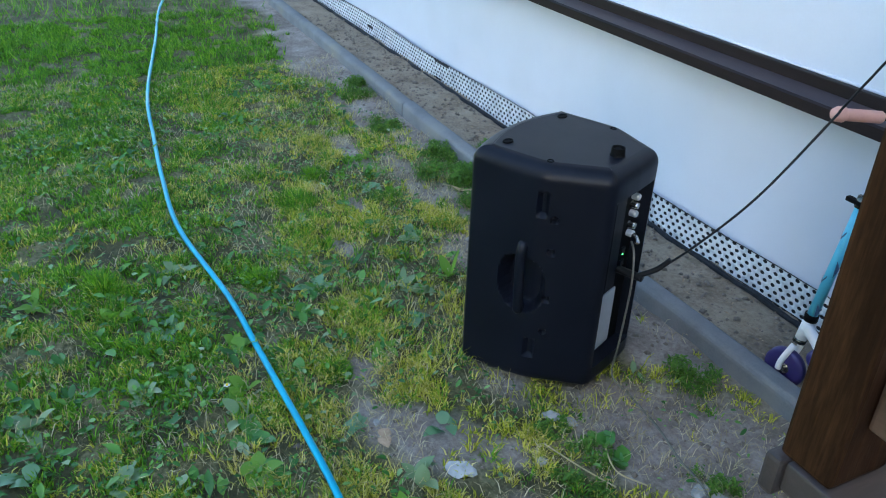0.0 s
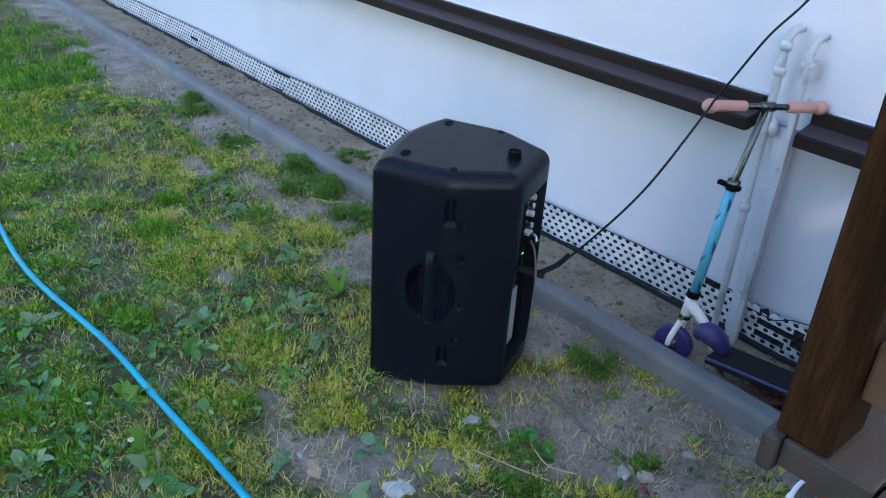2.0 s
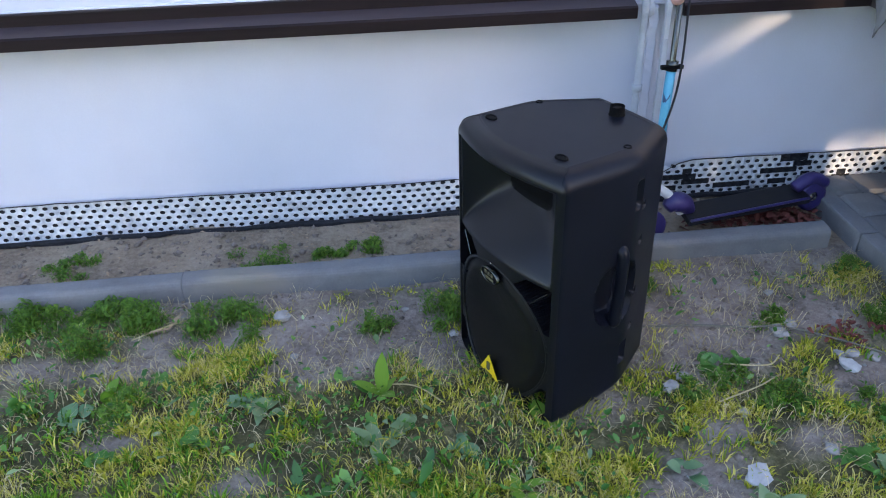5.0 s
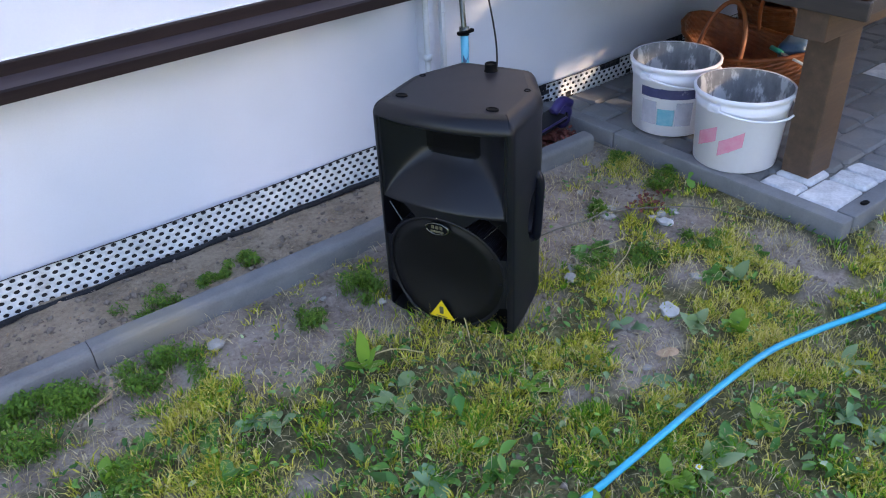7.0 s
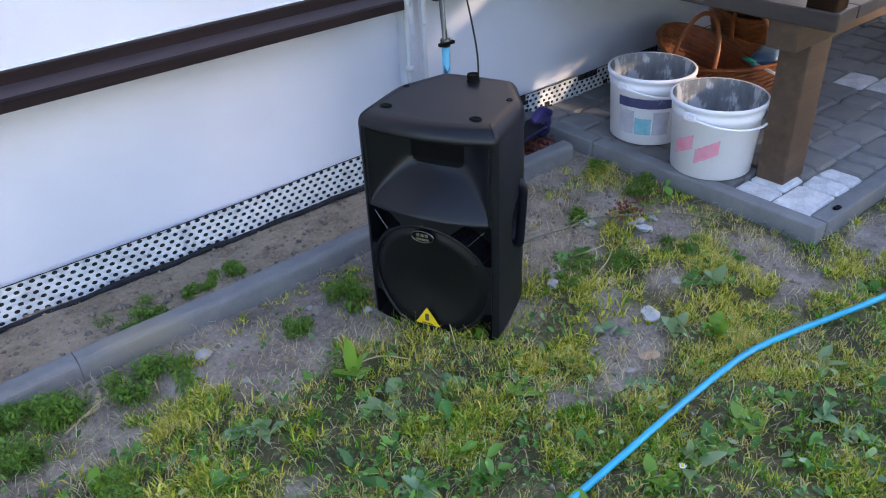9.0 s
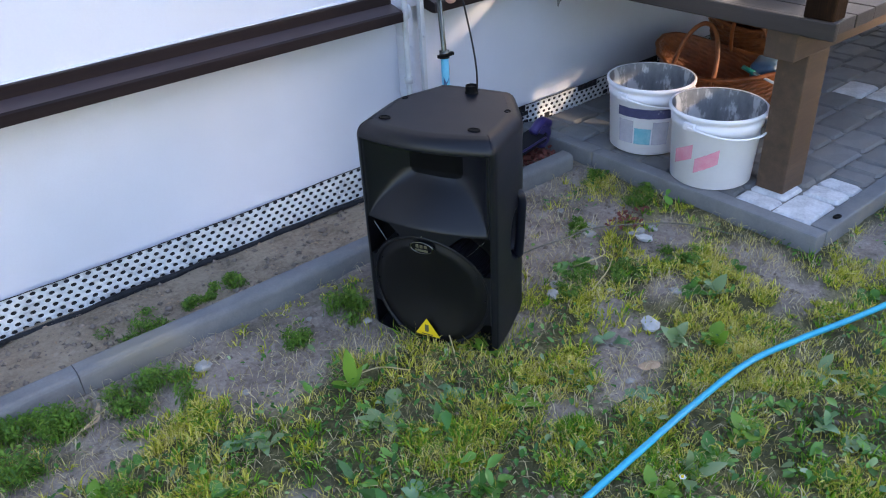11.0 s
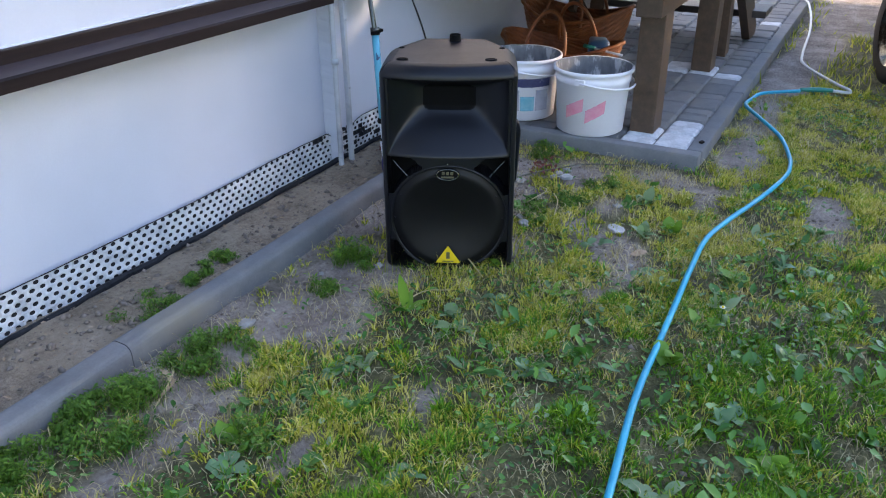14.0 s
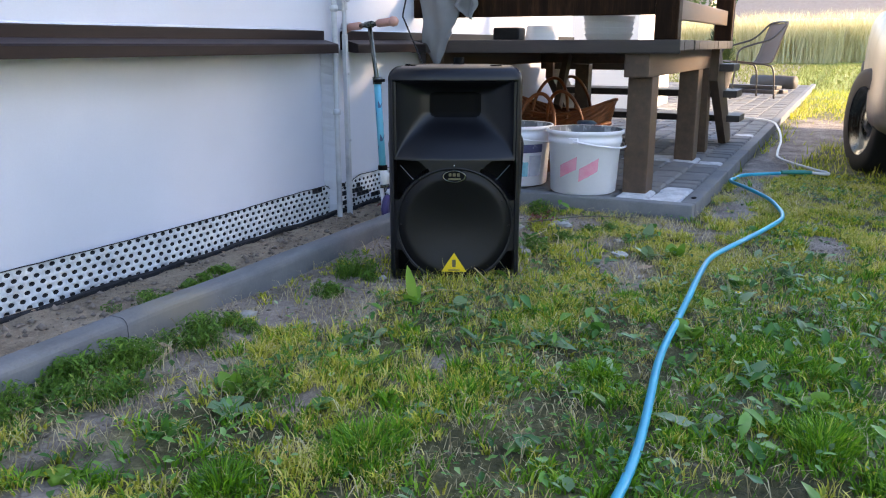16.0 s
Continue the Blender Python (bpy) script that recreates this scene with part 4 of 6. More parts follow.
part("handlebar", tube([S_TOP - bar * 0.17, S_TOP + bar * 0.17], 0.009, 12, raw=True), M_CHROME, sco, smooth=True)
part("stem_head", tube([S_TOP - bar * 0.022, S_TOP + bar * 0.022], 0.0135, 12, raw=True), M_CHROME, sco, smooth=True)
for s_ in (-1, 1):
    g = [S_TOP + bar * (s_ * q) for q in (0.065, 0.07, 0.12, 0.150, 0.154, 0.158, 0.167, 0.180, 0.190, 0.194)]
    rad = [0.012, 0.0155, 0.0155, 0.0155, 0.012, 0.0165, 0.020, 0.0185, 0.012, 0.004]
    part("grip", tube(g, lambda u: float(np.interp(u, np.linspace(0, 1, 10), rad)), 14, raw=True), M_GRIP, sco, "pinkish foam grip with a ball end", smooth=True)
FW = Vector((0.617, 0.600, 0.055))
part("head_tube", tube([S_FORK + Vector((0, 0, 0.01)), S_FORK - Vector((0.004, 0.012, 0.075))], 0.0165, 12, raw=True), M_SWHITE, sco, "white head tube", smooth=True)
part("head_collar", tube([S_FORK - Vector((0, 0, 0.002)), S_FORK + Vector((0.001, 0.001, 0.018))], 0.0195, 14, raw=True), M_DARK, sco, smooth=True)
part("head_ring", tube([S_FORK - Vector((0.004, 0.010, 0.062)), S_FORK - Vector((0.005, 0.012, 0.075))], 0.0185, 14, raw=True), M_CHROME, sco, smooth=True)
for s_ in (-1, 1):
    part("fork_leg", tube([S_FORK - Vector((0.004, 0.012, 0.080)) + Vector((0, 0.018 * s_, 0)), FW + Vector((0.0, 0.024 * s_, 0.03)), FW + Vector((-0.004, 0.024 * s_, 0))], 0.009, 10), M_SWHITE, sco, "pale fork leg", smooth=True)
part("frame_tube", tube([S_FORK - Vector((0.0, 0.008, 0.02)), (0.685, 0.628, 0.15), (0.735, 0.632, 0.085)], 0.0155, 12), M_SWHITE, sco, "white frame tube", smooth=True)


def wheel_small(c, r, w, yaw):
    wv = part("wheel", spin([(0.018, -w / 2), (r * 0.72, -w / 2), (r * 0.93, -w / 2), (r, -w * 0.25), (r, w * 0.25), (r * 0.93, w / 2), (r * 0.72, w / 2), (0.018, w / 2)], 28), M_PURPLE, sco, "dark purple scooter wheel", smooth=True)
    wv.matrix_local = Matrix.Translation(c) @ pose(0, 0, 0, 90, 0, yaw)
    part("axle", spin([(0, w / 2 + 0.008), (0.007, w / 2 + 0.008), (0.008, w / 2 - 0.004), (0.018, w / 2 - 0.004)], 12), M_STEEL, wv)
    part("axle", spin([(0, -w / 2 - 0.008), (0.007, -w / 2 - 0.008), (0.008, -w / 2 + 0.004), (0.018, -w / 2 + 0.004)], 12), M_STEEL, wv)
    return wv


wheel_small(FW, 0.060, 0.026, 12)
wheel_small((1.235, 0.725, 0.058), 0.055, 0.026, 12)
part("front_fender", tube([(0.675, 0.612, 0.115), (0.70, 0.620, 0.13), (0.735, 0.628, 0.12), (0.765, 0.635, 0.085)], lambda u: 0.020 + 0.014 * math.sin(math.pi * u), 12), M_PURPLE, sco, "purple plastic nose of the footboard", smooth=True)
bm = box(0.74, 1.20, -0.055, 0.055, 0.062, 0.088, 0.008, 2)
for v in bm.verts:
    v.co.y += 0.60 + (v.co.x - 0.74) * 0.2 + 0.025
part("footboard", bm, M_RUBBER, sco, "dark footboard of the scooter")
part("footboard_edge", tube([(0.745, 0.568, 0.085), (0.95, 0.61, 0.085), (1.19, 0.66, 0.085)], 0.005, 6), M_PURPLE, sco, smooth=True)
part("rear_fender", tube([(1.16, 0.71, 0.10), (1.22, 0.722, 0.128), (1.28, 0.735, 0.10)], 0.022, 10), M_PURPLE, sco, "purple rear mudguard", smooth=True)

# ---- paving ----
PAVE_Z, KFX, KRY = 0.044, 1.275, -0.525
pav = thing("pavement", label="grey concrete block paving with worn edges under the wooden deck", category="pavement", kind="structure")
part("paving_bed", box(KFX + 0.03, 13.0, KRY + 0.03, WALL_Y, -0.2, PAVE_Z - 0.012, 0, 1), M_JOINT, pav)
part("paving_bed", box(3.92, 13.0, WALL_Y, 6.0, -0.2, PAVE_Z - 0.012, 0, 1), M_JOINT, pav)

ked = thing("pavement_kerb", label="pale grey concrete kerb edging the block paving", category="kerb", kind="structure")
ks = [KRY + 0.0, 0.475, 0.92]
for a, b_ in zip(ks[:-1], ks[1:]):
    part("kerb_stone", box(KFX, KFX + 0.065, a + 0.002, b_ - 0.002, -0.15, PAVE_Z + 0.004, 0.009, 2), M_CONC, ked)
x = KFX + 0.067
while x < 12.6:
    part("kerb_stone", box(x + 0.002, x + 0.998, KRY, KRY + 0.068, -0.15, PAVE_Z + 0.004, 0.009, 2), M_CONC, ked)
    x += 1.0
part("knot_hole", spin([(0, 0.003), (0.012, 0.004), (0.018, 0.0)], 12), M_DARK, ked, "dark blob on the kerb corner").matrix_local = Matrix.Translation((1.455, -0.497, PAVE_Z + 0.006)) @ Matrix.Diagonal((1.3, 0.7, 1, 1))

# ---- deck, posts and stairs ----
DZ = 0.738
deck = thing("wooden_deck", label="raised brown-stained timber deck landing on posts by the house", category="deck")
x = 1.352
while x < 3.02:
    w = 0.118
    bm = box(x, min(x + w, 3.06), -0.408 + 0.006 * rng.random(), UPPER_Y - 0.01, DZ - 0.045, DZ - 0.002 * rng.random(), 0.004)
    part("deck_board", bm, M_DECK, deck)
    x += w + 0.005
bm = box(1.326, 1.350, -0.413, UPPER_Y - 0.01, DZ - 0.058, DZ + 0.001, 0.006)
part("front_fascia", bm, M_DECK, deck, "dark front edge board")
bm = box(1.36, 3.08, -0.282, -0.172, 0.578, DZ - 0.046, 0.005)
part("beam", bm, M_BEAM, deck, "side bearer under the boards")
part("beam", box(2.93, 3.01, -0.17, UPPER_Y - 0.02, 0.60, DZ - 0.047, 0.005), M_BEAM, deck)
part("beam", box(1.48, 2.92, UPPER_Y - 0.11, UPPER_Y - 0.01, 0.60, DZ - 0.047, 0.005), M_BEAM, deck)
for x in (1.475, 2.70):
    p = part("post", box(x, x + 0.145, -0.275, -0.165, PAVE_Z - 0.002, 0.577, 0.006), M_BEAM, deck, "square brown post")
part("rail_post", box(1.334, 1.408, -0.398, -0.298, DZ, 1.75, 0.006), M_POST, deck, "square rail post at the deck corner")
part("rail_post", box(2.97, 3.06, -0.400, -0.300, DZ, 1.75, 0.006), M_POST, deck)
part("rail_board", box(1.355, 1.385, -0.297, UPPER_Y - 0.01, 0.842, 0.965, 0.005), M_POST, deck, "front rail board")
part("rail_board", box(1.409, 2.969, -0.372, -0.342, 0.825, 0.910, 0.005), M_BEAM, deck, "side rail board")
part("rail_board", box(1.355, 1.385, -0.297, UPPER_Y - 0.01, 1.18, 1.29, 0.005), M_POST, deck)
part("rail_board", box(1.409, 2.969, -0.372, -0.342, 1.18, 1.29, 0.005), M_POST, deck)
part("brace", box(-0.035, 0.035, -0.02, 0.02, 0, 0.36, 0.004), M_BEAM, deck).matrix_local = pose(2.62, 0.55, 0.34, 0, 28, 0)
part("brace", box(-0.04, 0.04, -0.045, 0.045, 0, 0.55, 0.004), M_BEAM, deck).matrix_local = pose(2.98, 0.50, PAVE_Z, 0, 0, 0)

stairs = thing("wooden_stairs", label="open-riser brown timber stairs down from the deck", category="stairs")
for x0_, zt in ((3.10, 0.600), (3.36, 0.425), (3.62, 0.245)):
    part("tread", box(x0_, x0_ + 0.285, -0.415, 0.84, zt - 0.045, zt, 0.005), M_DECK, stairs)
for yy in (-0.33, 0.74):
    bm = bmesh.new()
    pr = [(3.06, 0.69), (3.13, 0.69), (3.92, 0.10), (3.92, PAVE_Z), (3.70, PAVE_Z), (3.06, 0.50)]
    a = [bm.verts.new((px, yy, pz)) for px, pz in pr]
    c_ = [bm.verts.new((px, yy + 0.05, pz)) for px, pz in pr]
    bm.faces.new(a)
    bm.faces.new(c_[::-1])
    for i in range(len(pr)):
        j = (i + 1) % len(pr)
        bm.faces.new((a[i], c_[i], c_[j], a[j]))
    part("stringer", bm, M_BEAM, stairs)
bm = box(-0.055, 0.055, -0.045, 0.045, 0, 0.56, 0.005)
part("stair_post", bm, M_BEAM, stairs, "leaning brown prop under the stairs").matrix_local = pose(3.17, -0.235, PAVE_Z, 0, -9, 0)

# ---- buckets ----
def bucket(loc, rot, label, r_top, r_bot, h, prints):
    ob = thing("plastic_bucket", loc, rot, label, "bucket", "buckets by the deck post")
    pf = [(0, 0), (r_bot - 0.008, 0), (r_bot, 0.006), (r_top - 0.012, h - 0.065), (r_top - 0.008, h - 0.062), (r_top - 0.006, h - 0.042), (r_top - 0.010, h - 0.037), (r_top - 0.009, h - 0.022), (r_top + 0.003, h - 0.018), (r_top + 0.004, h - 0.004), (r_top, h), (r_top - 0.006, h - 0.002)]
    part("bucket_wall", spin(pf, 56), M_BUCKET, ob, "white plastic bucket wall", smooth=True)
    part("lining", spin([(r_top - 0.006, h - 0.002), (r_top - 0.012, h - 0.03), (r_bot - 0.005, 0.012), (0, 0.010)], 56), M_BUCKETIN, ob, "inside caked with grey and white plaster", smooth=True)
    for s_ in (-1, 1):
        part("handle_lug", box(-0.022, 0.022, r_top - 0.006, r_top + 0.010, h - 0.055, h - 0.028, 0.003), M_BUCKET, ob).matrix_local = pose(0, 0, 0, 0, 0, 90 * s_)
    hpz = [(r_top * 1.05 * math.cos(a), -r_top * 1.07 * math.sin(a), h - 0.042 - 0.035 * math.sin(a)) for a in np.linspace(0, math.pi, 17)]
    part("bail", tube(hpz, 0.0045, 8, raw=True), M_BUCKET, ob, "white bail lying against the rim", smooth=True)
    for mat, lab, a0, a1, z0, z1, slant in prints:
        vs, n = [], 12
        rr = lambda z: r_bot + (r_top - 0.012 - r_bot) * (z - 0.006) / (h - 0.071) + 0.0012
        for i in range(n + 1):
            for k in range(5):
                z = z0 + (z1 - z0) * k / 4 + slant * (i / n - 0.5) + 0.0025 * noise.noise((i * 0.9, k * 2.0, a0))
                a = radians(a0 + (a1 - a0) * i / n) + 0.25 * slant * (k / 4 - 0.5)
                vs.append((rr(z) * math.cos(a), rr(z) * math.sin(a), z))
        part("print", (vs, [(i * 5 + k, i * 5 + k + 1, i * 5 + k + 6, i * 5 + k + 5) for i in range(n) for k in range(4)]), mat, ob, lab, smooth=True)
    return ob


B1 = bucket((1.440, 0.014, PAVE_Z + 0.004), 0, "white plastic bucket with faded pink print beside the deck post", 0.177, 0.152, 0.292,
            [(M_PINK, "faded pink printed patch", 189, 220, 0.088, 0.148, 0.05), (M_PINK, "faded pink printed patch", 155, 185, 0.098, 0.156, 0.045)])
B2 = bucket((1.518, 0.385, PAVE_Z + 0.004), 0, "white plastic bucket with torn navy and cyan label", 0.177, 0.152, 0.292,
            [(M_NAVY, "torn navy band", 170, 250, 0.165, 0.205, 0.0), (M_LILAC, "torn grey label", 172, 196, 0.05, 0.15, 0.0), (M_CYAN, "torn cyan label", 198, 222, 0.05, 0.12, 0.0), (M_LILAC, "torn grey label", 224, 248, 0.05, 0.15, 0.0)])
sponge = thing("plaster_lump", (1.50, 0.41, PAVE_Z + 0.014), label="tan lump of dried plaster in a bucket", category="plaster lump")
part("lump", spin([(0, 0.16), (0.06, 0.155), (0.095, 0.13), (0.11, 0.07), (0.10, 0.0), (0, 0.0)], 20), M_RAWWOOD, sponge, smooth=True)

# ---- wicker baskets ----
def basket(loc, rot, L, W, H, label):
    ob = thing("wicker_basket", loc, rot, label, "basket", "wicker baskets under the deck")
    vs, fs = [], []
    NA, NH = 72, 22
    for k in range(NH + 1):
        u = k / NH
        for i in range(NA):
            a = 2 * math.pi * i / NA
            sag = 0.14 * math.cos(2 * a) * H
            rx, ry = L / 2 * (0.68 + 0.32 * u ** 0.7), W / 2 * (0.66 + 0.34 * u ** 0.7)
            weave = 0.0035 * math.sin(i * math.pi / 2 + (k % 2) * math.pi)
            vs.append(((rx + weave) * math.cos(a), (ry + weave) * math.sin(a), u * (H + sag * u)))
    for k in range(NH):
        for i in range(NA):
            j = (i + 1) % NA
            fs.append((k * NA + i, k * NA + j, (k + 1) * NA + j, (k + 1) * NA + i))
    fs.append(tuple(range(NA - 1, -1, -1)))
    w = part("woven_side", (vs, fs), M_WICKER, ob, smooth=False)
    so = w.modifiers.new("thickness", "SOLIDIFY")
    so.thickness = 0.008
    rim = [vs[NH * NA + i] for i in range(NA)] + [vs[NH * NA], vs[NH * NA + 1]]
    part("rim", tube(rim, 0.010, 8, raw=True), M_WICKER, ob, "plaited wicker rim", smooth=True)
    for s_ in (-1, 1):
        hpts = [(L * 0.17 * math.cos(a), s_ * W * 0.47 * (1 - 0.35 * math.sin(a)), H * 0.80 + 0.23 * math.sin(a)) for a in np.linspace(0, math.pi, 13)]
        part("basket_handle", tube(hpts, 0.010, 8), M_WICKER, ob, "arched wicker handle", smooth=True)
    return ob


basket((2.06, 0.40, PAVE_Z), 84, 0.68, 0.44, 0.235, "brown wicker log basket with arched handles under the deck")
basket((2.62, 0.52, PAVE_Z), 86, 0.68, 0.44, 0.31, "taller brown wicker basket under the deck")
bag = thing("dark_bag", (2.08, 0.20, PAVE_Z + 0.12), 20, "dark blue bag stuffed in a wicker basket", "bag")
bm = box(-0.07, 0.07, -0.05, 0.05, 0, 0.15, 0.03, 3)
for v in bm.verts:
    v.co += Vector((noise.noise(v.co * 14), noise.noise(v.co * 14 + Vector((5, 0, 0))), noise.noise(v.co * 14 + Vector((0, 5, 0))))) * 0.015
part("bag_body", bm, M_SDARK, bag, smooth=True)
brush = thing("brush_rod", (1.93, 0.13, 0.285), 70, "grey and teal brush handle across a wicker basket", "brush")
part("rod", tube([(-0.12, 0, 0), (0.05, 0, 0.006)], 0.006, 8, raw=True), M_DISH, brush, smooth=True)
part("rod_grip", tube([(0.05, 0, 0.006), (0.12, 0, 0.01)], 0.010, 10, raw=True), M_TEAL, brush, "teal grip", smooth=True)

# ---- things on the deck ----
def cloth(loc, w, drop, folds, seed, name, label):
    ob = thing(name, loc, 0, label, "cloth")
    vs, fs = [], []
    NW, ND = 30, 40
    for k in range(ND + 1):
        u = k / ND
        for i in range(NW + 1):
            s_ = i / NW - 0.5
            wid = w * (1 - 0.45 * max(0, u - 0.45))
            y = s_ * wid + 0.02 * noise.noise((u * 3, seed, 0))
            d = drop * (1 + 0.25 * math.sin(3 * s_ + seed) - 0.9 * abs(s_) * (u > 0.5) * (u - 0.5))
            f_ = 0.012 * math.sin(folds * s_ * 3.1 + 1.5 * u + seed) * (0.4 + u) + 0.03 * noise.noise((s_ * 3.5, u * 2.2, seed))
            if u < 0.12:
                q = u / 0.12 * math.pi
                vs.append((0.035 * math.cos(q) + f_ * 0.2, y, 0.008 + 0.02 * math.sin(q)))
            else:
                vs.append((-0.045 - f_, y, -(u - 0.12) / 0.88 * d))
    for k in range(ND):
        for i in range(NW):
            a = k * (NW + 1) + i
            fs.append((a, a + 1, a + NW + 2, a + NW + 1))
    c_ = part("fabric", (vs, fs), M_CLOTH, ob, smooth=True)
    so = c_.modifiers.new("thickness", "SOLIDIFY")
    so.thickness = 0.004
    return ob


cloth((1.37, 0.725, 0.968), 0.19, 0.30, 2.2, 1.0, "hanging_jacket", "grey cloth jacket hung over the deck rail board")
cloth((1.37, 0.585, 0.968), 0.12, 0.15, 3.0, 4.0, "hanging_rag", "crumpled grey cloth hung over the deck rail board")
dk = thing("dark_box", (1.60, 0.47, DZ), 0, "small black box standing on the deck", "box")
part("box_body", box(-0.05, 0.05, -0.068, 0.068, 0, 0.062, 0.012, 3), M_RUBBER, dk)
tub = thing("white_tub", (1.60, 0.30, DZ), 0, "white plastic tub standing on the deck", "tub")
part("tub_body", spin([(0, 0), (0.082, 0), (0.074, 0.062), (0.07, 0.068), (0, 0.068)], 32), M_DISH, tub, smooth=True).modifiers.new("edges", "EDGE_SPLIT").split_angle = radians(40)
for k in range(4):
    dsh = thing("planter_bowl", (1.60, -0.03, DZ + 0.026 * k), 0, "stacked white ribbed plastic bowl on the deck", "bowl", "stack of white bowls")
    part("bowl_body", spin([(0, 0.0), (0.098 + 0.004 * k, 0), (0.112 + 0.002 * k, 0.026), (0.116 + 0.002 * k, 0.03), (0.11, 0.03), (0.09, 0.006), (0, 0.006)], 36), M_DISH, dsh, smooth=True)

# ---- garden chairs ----
def garden_chair(loc, rot):
    ob = thing("garden_chair", loc, rot, "brown steel-tube garden chair with woven seat on the paving", "chair", "garden chairs")
    W_, D_ = 0.27, 0.26
    vs, fs = [], []
    prof = smooth_path([(-D_, 0, 0.47), (0.0, 0, 0.445), (D_ * 0.75, 0, 0.44), (D_ * 0.98, 0, 0.52), (D_ * 1.25, 0, 0.74), (D_ * 1.5, 0, 0.93)], 6)
    for q in prof:
        for i in range(9):
            s_ = i / 8 * 2 - 1
            vs.append((q.x + (0.03 * (1 - s_ * s_) if q.z > 0.5 else 0), s_ * W_, q.z - (0.02 * (1 - s_ * s_) if q.z < 0.5 else 0)))
    for k in range(len(prof) - 1):
        for i in range(8):
            a = k * 9 + i
            fs.append((a, a + 1, a + 10, a + 9))
    st = part("woven_seat", (vs, fs), M_CHAIR, ob, "brown woven seat and back", smooth=True)
    st.modifiers.new("thickness", "SOLIDIFY").thickness = 0.008
    for s_ in (-1, 1):
        part("side_frame", tube([(-D_ * 1.05, s_ * W_, 0.0), (-D_ * 0.9, s_ * W_ * 1.02, 0.44), (-D_ * 0.8, s_ * W_ * 1.06, 0.60), (-D_ * 0.3, s_ * W_ * 1.08, 0.66), (D_ * 0.7, s_ * W_ * 1.06, 0.74), (D_ * 1.35, s_ * W_, 0.90), (D_ * 1.5, s_ * W_ * 0.85, 0.94)], 0.012, 8), M_TUBE, ob, smooth=True)
        part("back_leg", tube([(-D_ * 0.1, s_ * W_, 0.44), (D_ * 0.6, s_ * W_, 0.42), (D_ * 0.95, s_ * W_, 0.35), (D_ * 1.1, s_ * W_ * 1.02, 0.0)], 0.012, 8), M_TUBE, ob, smooth=True)
    part("top_rail", tube([(D_ * 1.5, -W_ * 0.85, 0.94), (D_ * 1.56, 0, 0.95), (D_ * 1.5, W_ * 0.85, 0.94)], 0.012, 8), M_TUBE, ob, smooth=True)
    return ob


ch = garden_chair((9.0, 0.17, PAVE_Z), -62)
copy_thing(ch, pose(8.4, 1.35, PAVE_Z, 0, 0, 100))

pot = thing("planter_pot", (9.9, 0.62, PAVE_Z), 0, "dark planter pot with a slim conifer", "planter")
part("pot", spin([(0, 0), (0.13, 0), (0.19, 0.30), (0.205, 0.30), (0.205, 0.34), (0.18, 0.34), (0.17, 0.28), (0, 0.28)], 28), M_POT, pot)
part("stem", tube([(0, 0, 0.27), (0.01, 0, 0.6), (0, 0, 0.95)], 0.018, 8), M_TUBE, pot, smooth=True)
n = 2600
hh = rng.random(n) ** 0.8
aa = rng.random(n) * 2 * np.pi
rr_ = 0.22 * (1 - hh) ** 0.6 * (0.45 + 0.55 * rng.random(n)) + 0.015
base = np.stack([rr_ * np.cos(aa), rr_ * np.sin(aa), 0.33 + 0.72 * hh], 1)
tip = base + np.stack([0.04 * np.cos(aa), 0.04 * np.sin(aa), 0.05 + 0.03 * rng.random(n)], 1)
sd = np.stack([-np.sin(aa), np.cos(aa), 0 * aa], 1) * 0.012
fast_mesh("crown", np.concatenate([base - sd, base + sd, tip]), np.stack([np.arange(n), np.arange(n) + n, np.arange(n) + 2 * n], 1), M_CONIFER, pot)
pl = thing("stacked_planks", (10.4, 0.42, PAVE_Z), 66, "short grey planks lying on the far paving", "planks")
for k in range(3):
    part("plank", box(-0.75 + 0.05 * k, 0.75, -0.07 + 0.15 * (k % 2), 0.07 + 0.15 * (k % 2), 0.055 * (k // 2), 0.05 + 0.055 * (k // 2), 0.006), M_DECK, pl)
log = thing("fallen_pot", (11.6, 0.02, PAVE_Z + 0.10), 65, "dark tube lying on the far paving", "tube")
part("tube_body", tube([(-0.35, 0, 0), (0.0, 0, 0.0), (0.35, 0, 0)], 0.10, 18, raw=True), M_POT, log, smooth=True)

# ---- car ----
car = thing("parked_car", (2.46, -1.17, -0.02), 0, "dusty silver car parked on the grass beside the paving", "car")
bm = bmesh.new()
secs = [(0.02, 0.30, 0.66, 0.66, 0.62), (0.12, 0.24, 0.82, 0.80, 0.70), (0.5, 0.20, 0.90, 0.86, 0.76), (1.05, 0.20, 0.98, 0.88, 0.80), (1.7, 0.20, 1.02, 0.88, 0.80), (2.6, 0.20, 1.03, 0.88, 0.80), (3.4, 0.20, 1.03, 0.88, 0.80), (3.85, 0.24, 1.0, 0.84, 0.78), (4.0, 0.32, 0.9, 0.74, 0.7)]
rings = []
for x_, zb, zt, wb, wt in secs:
    ring = []
    for y_, z_ in ((-wb * 0.94, zb), (-wb, zb + 0.12), (-wb, (zb + zt) / 2), (-wb * 0.985, zt - 0.12), (-wt, zt), (0, zt + 0.03), (wt, zt), (wb * 0.985, zt - 0.12), (wb, (zb + zt) / 2), (wb, zb + 0.12), (wb * 0.94, zb), (0, zb)):
        ring.append(bm.verts.new((x_, -0.86 + y_, z_)))
    rings.append(ring)
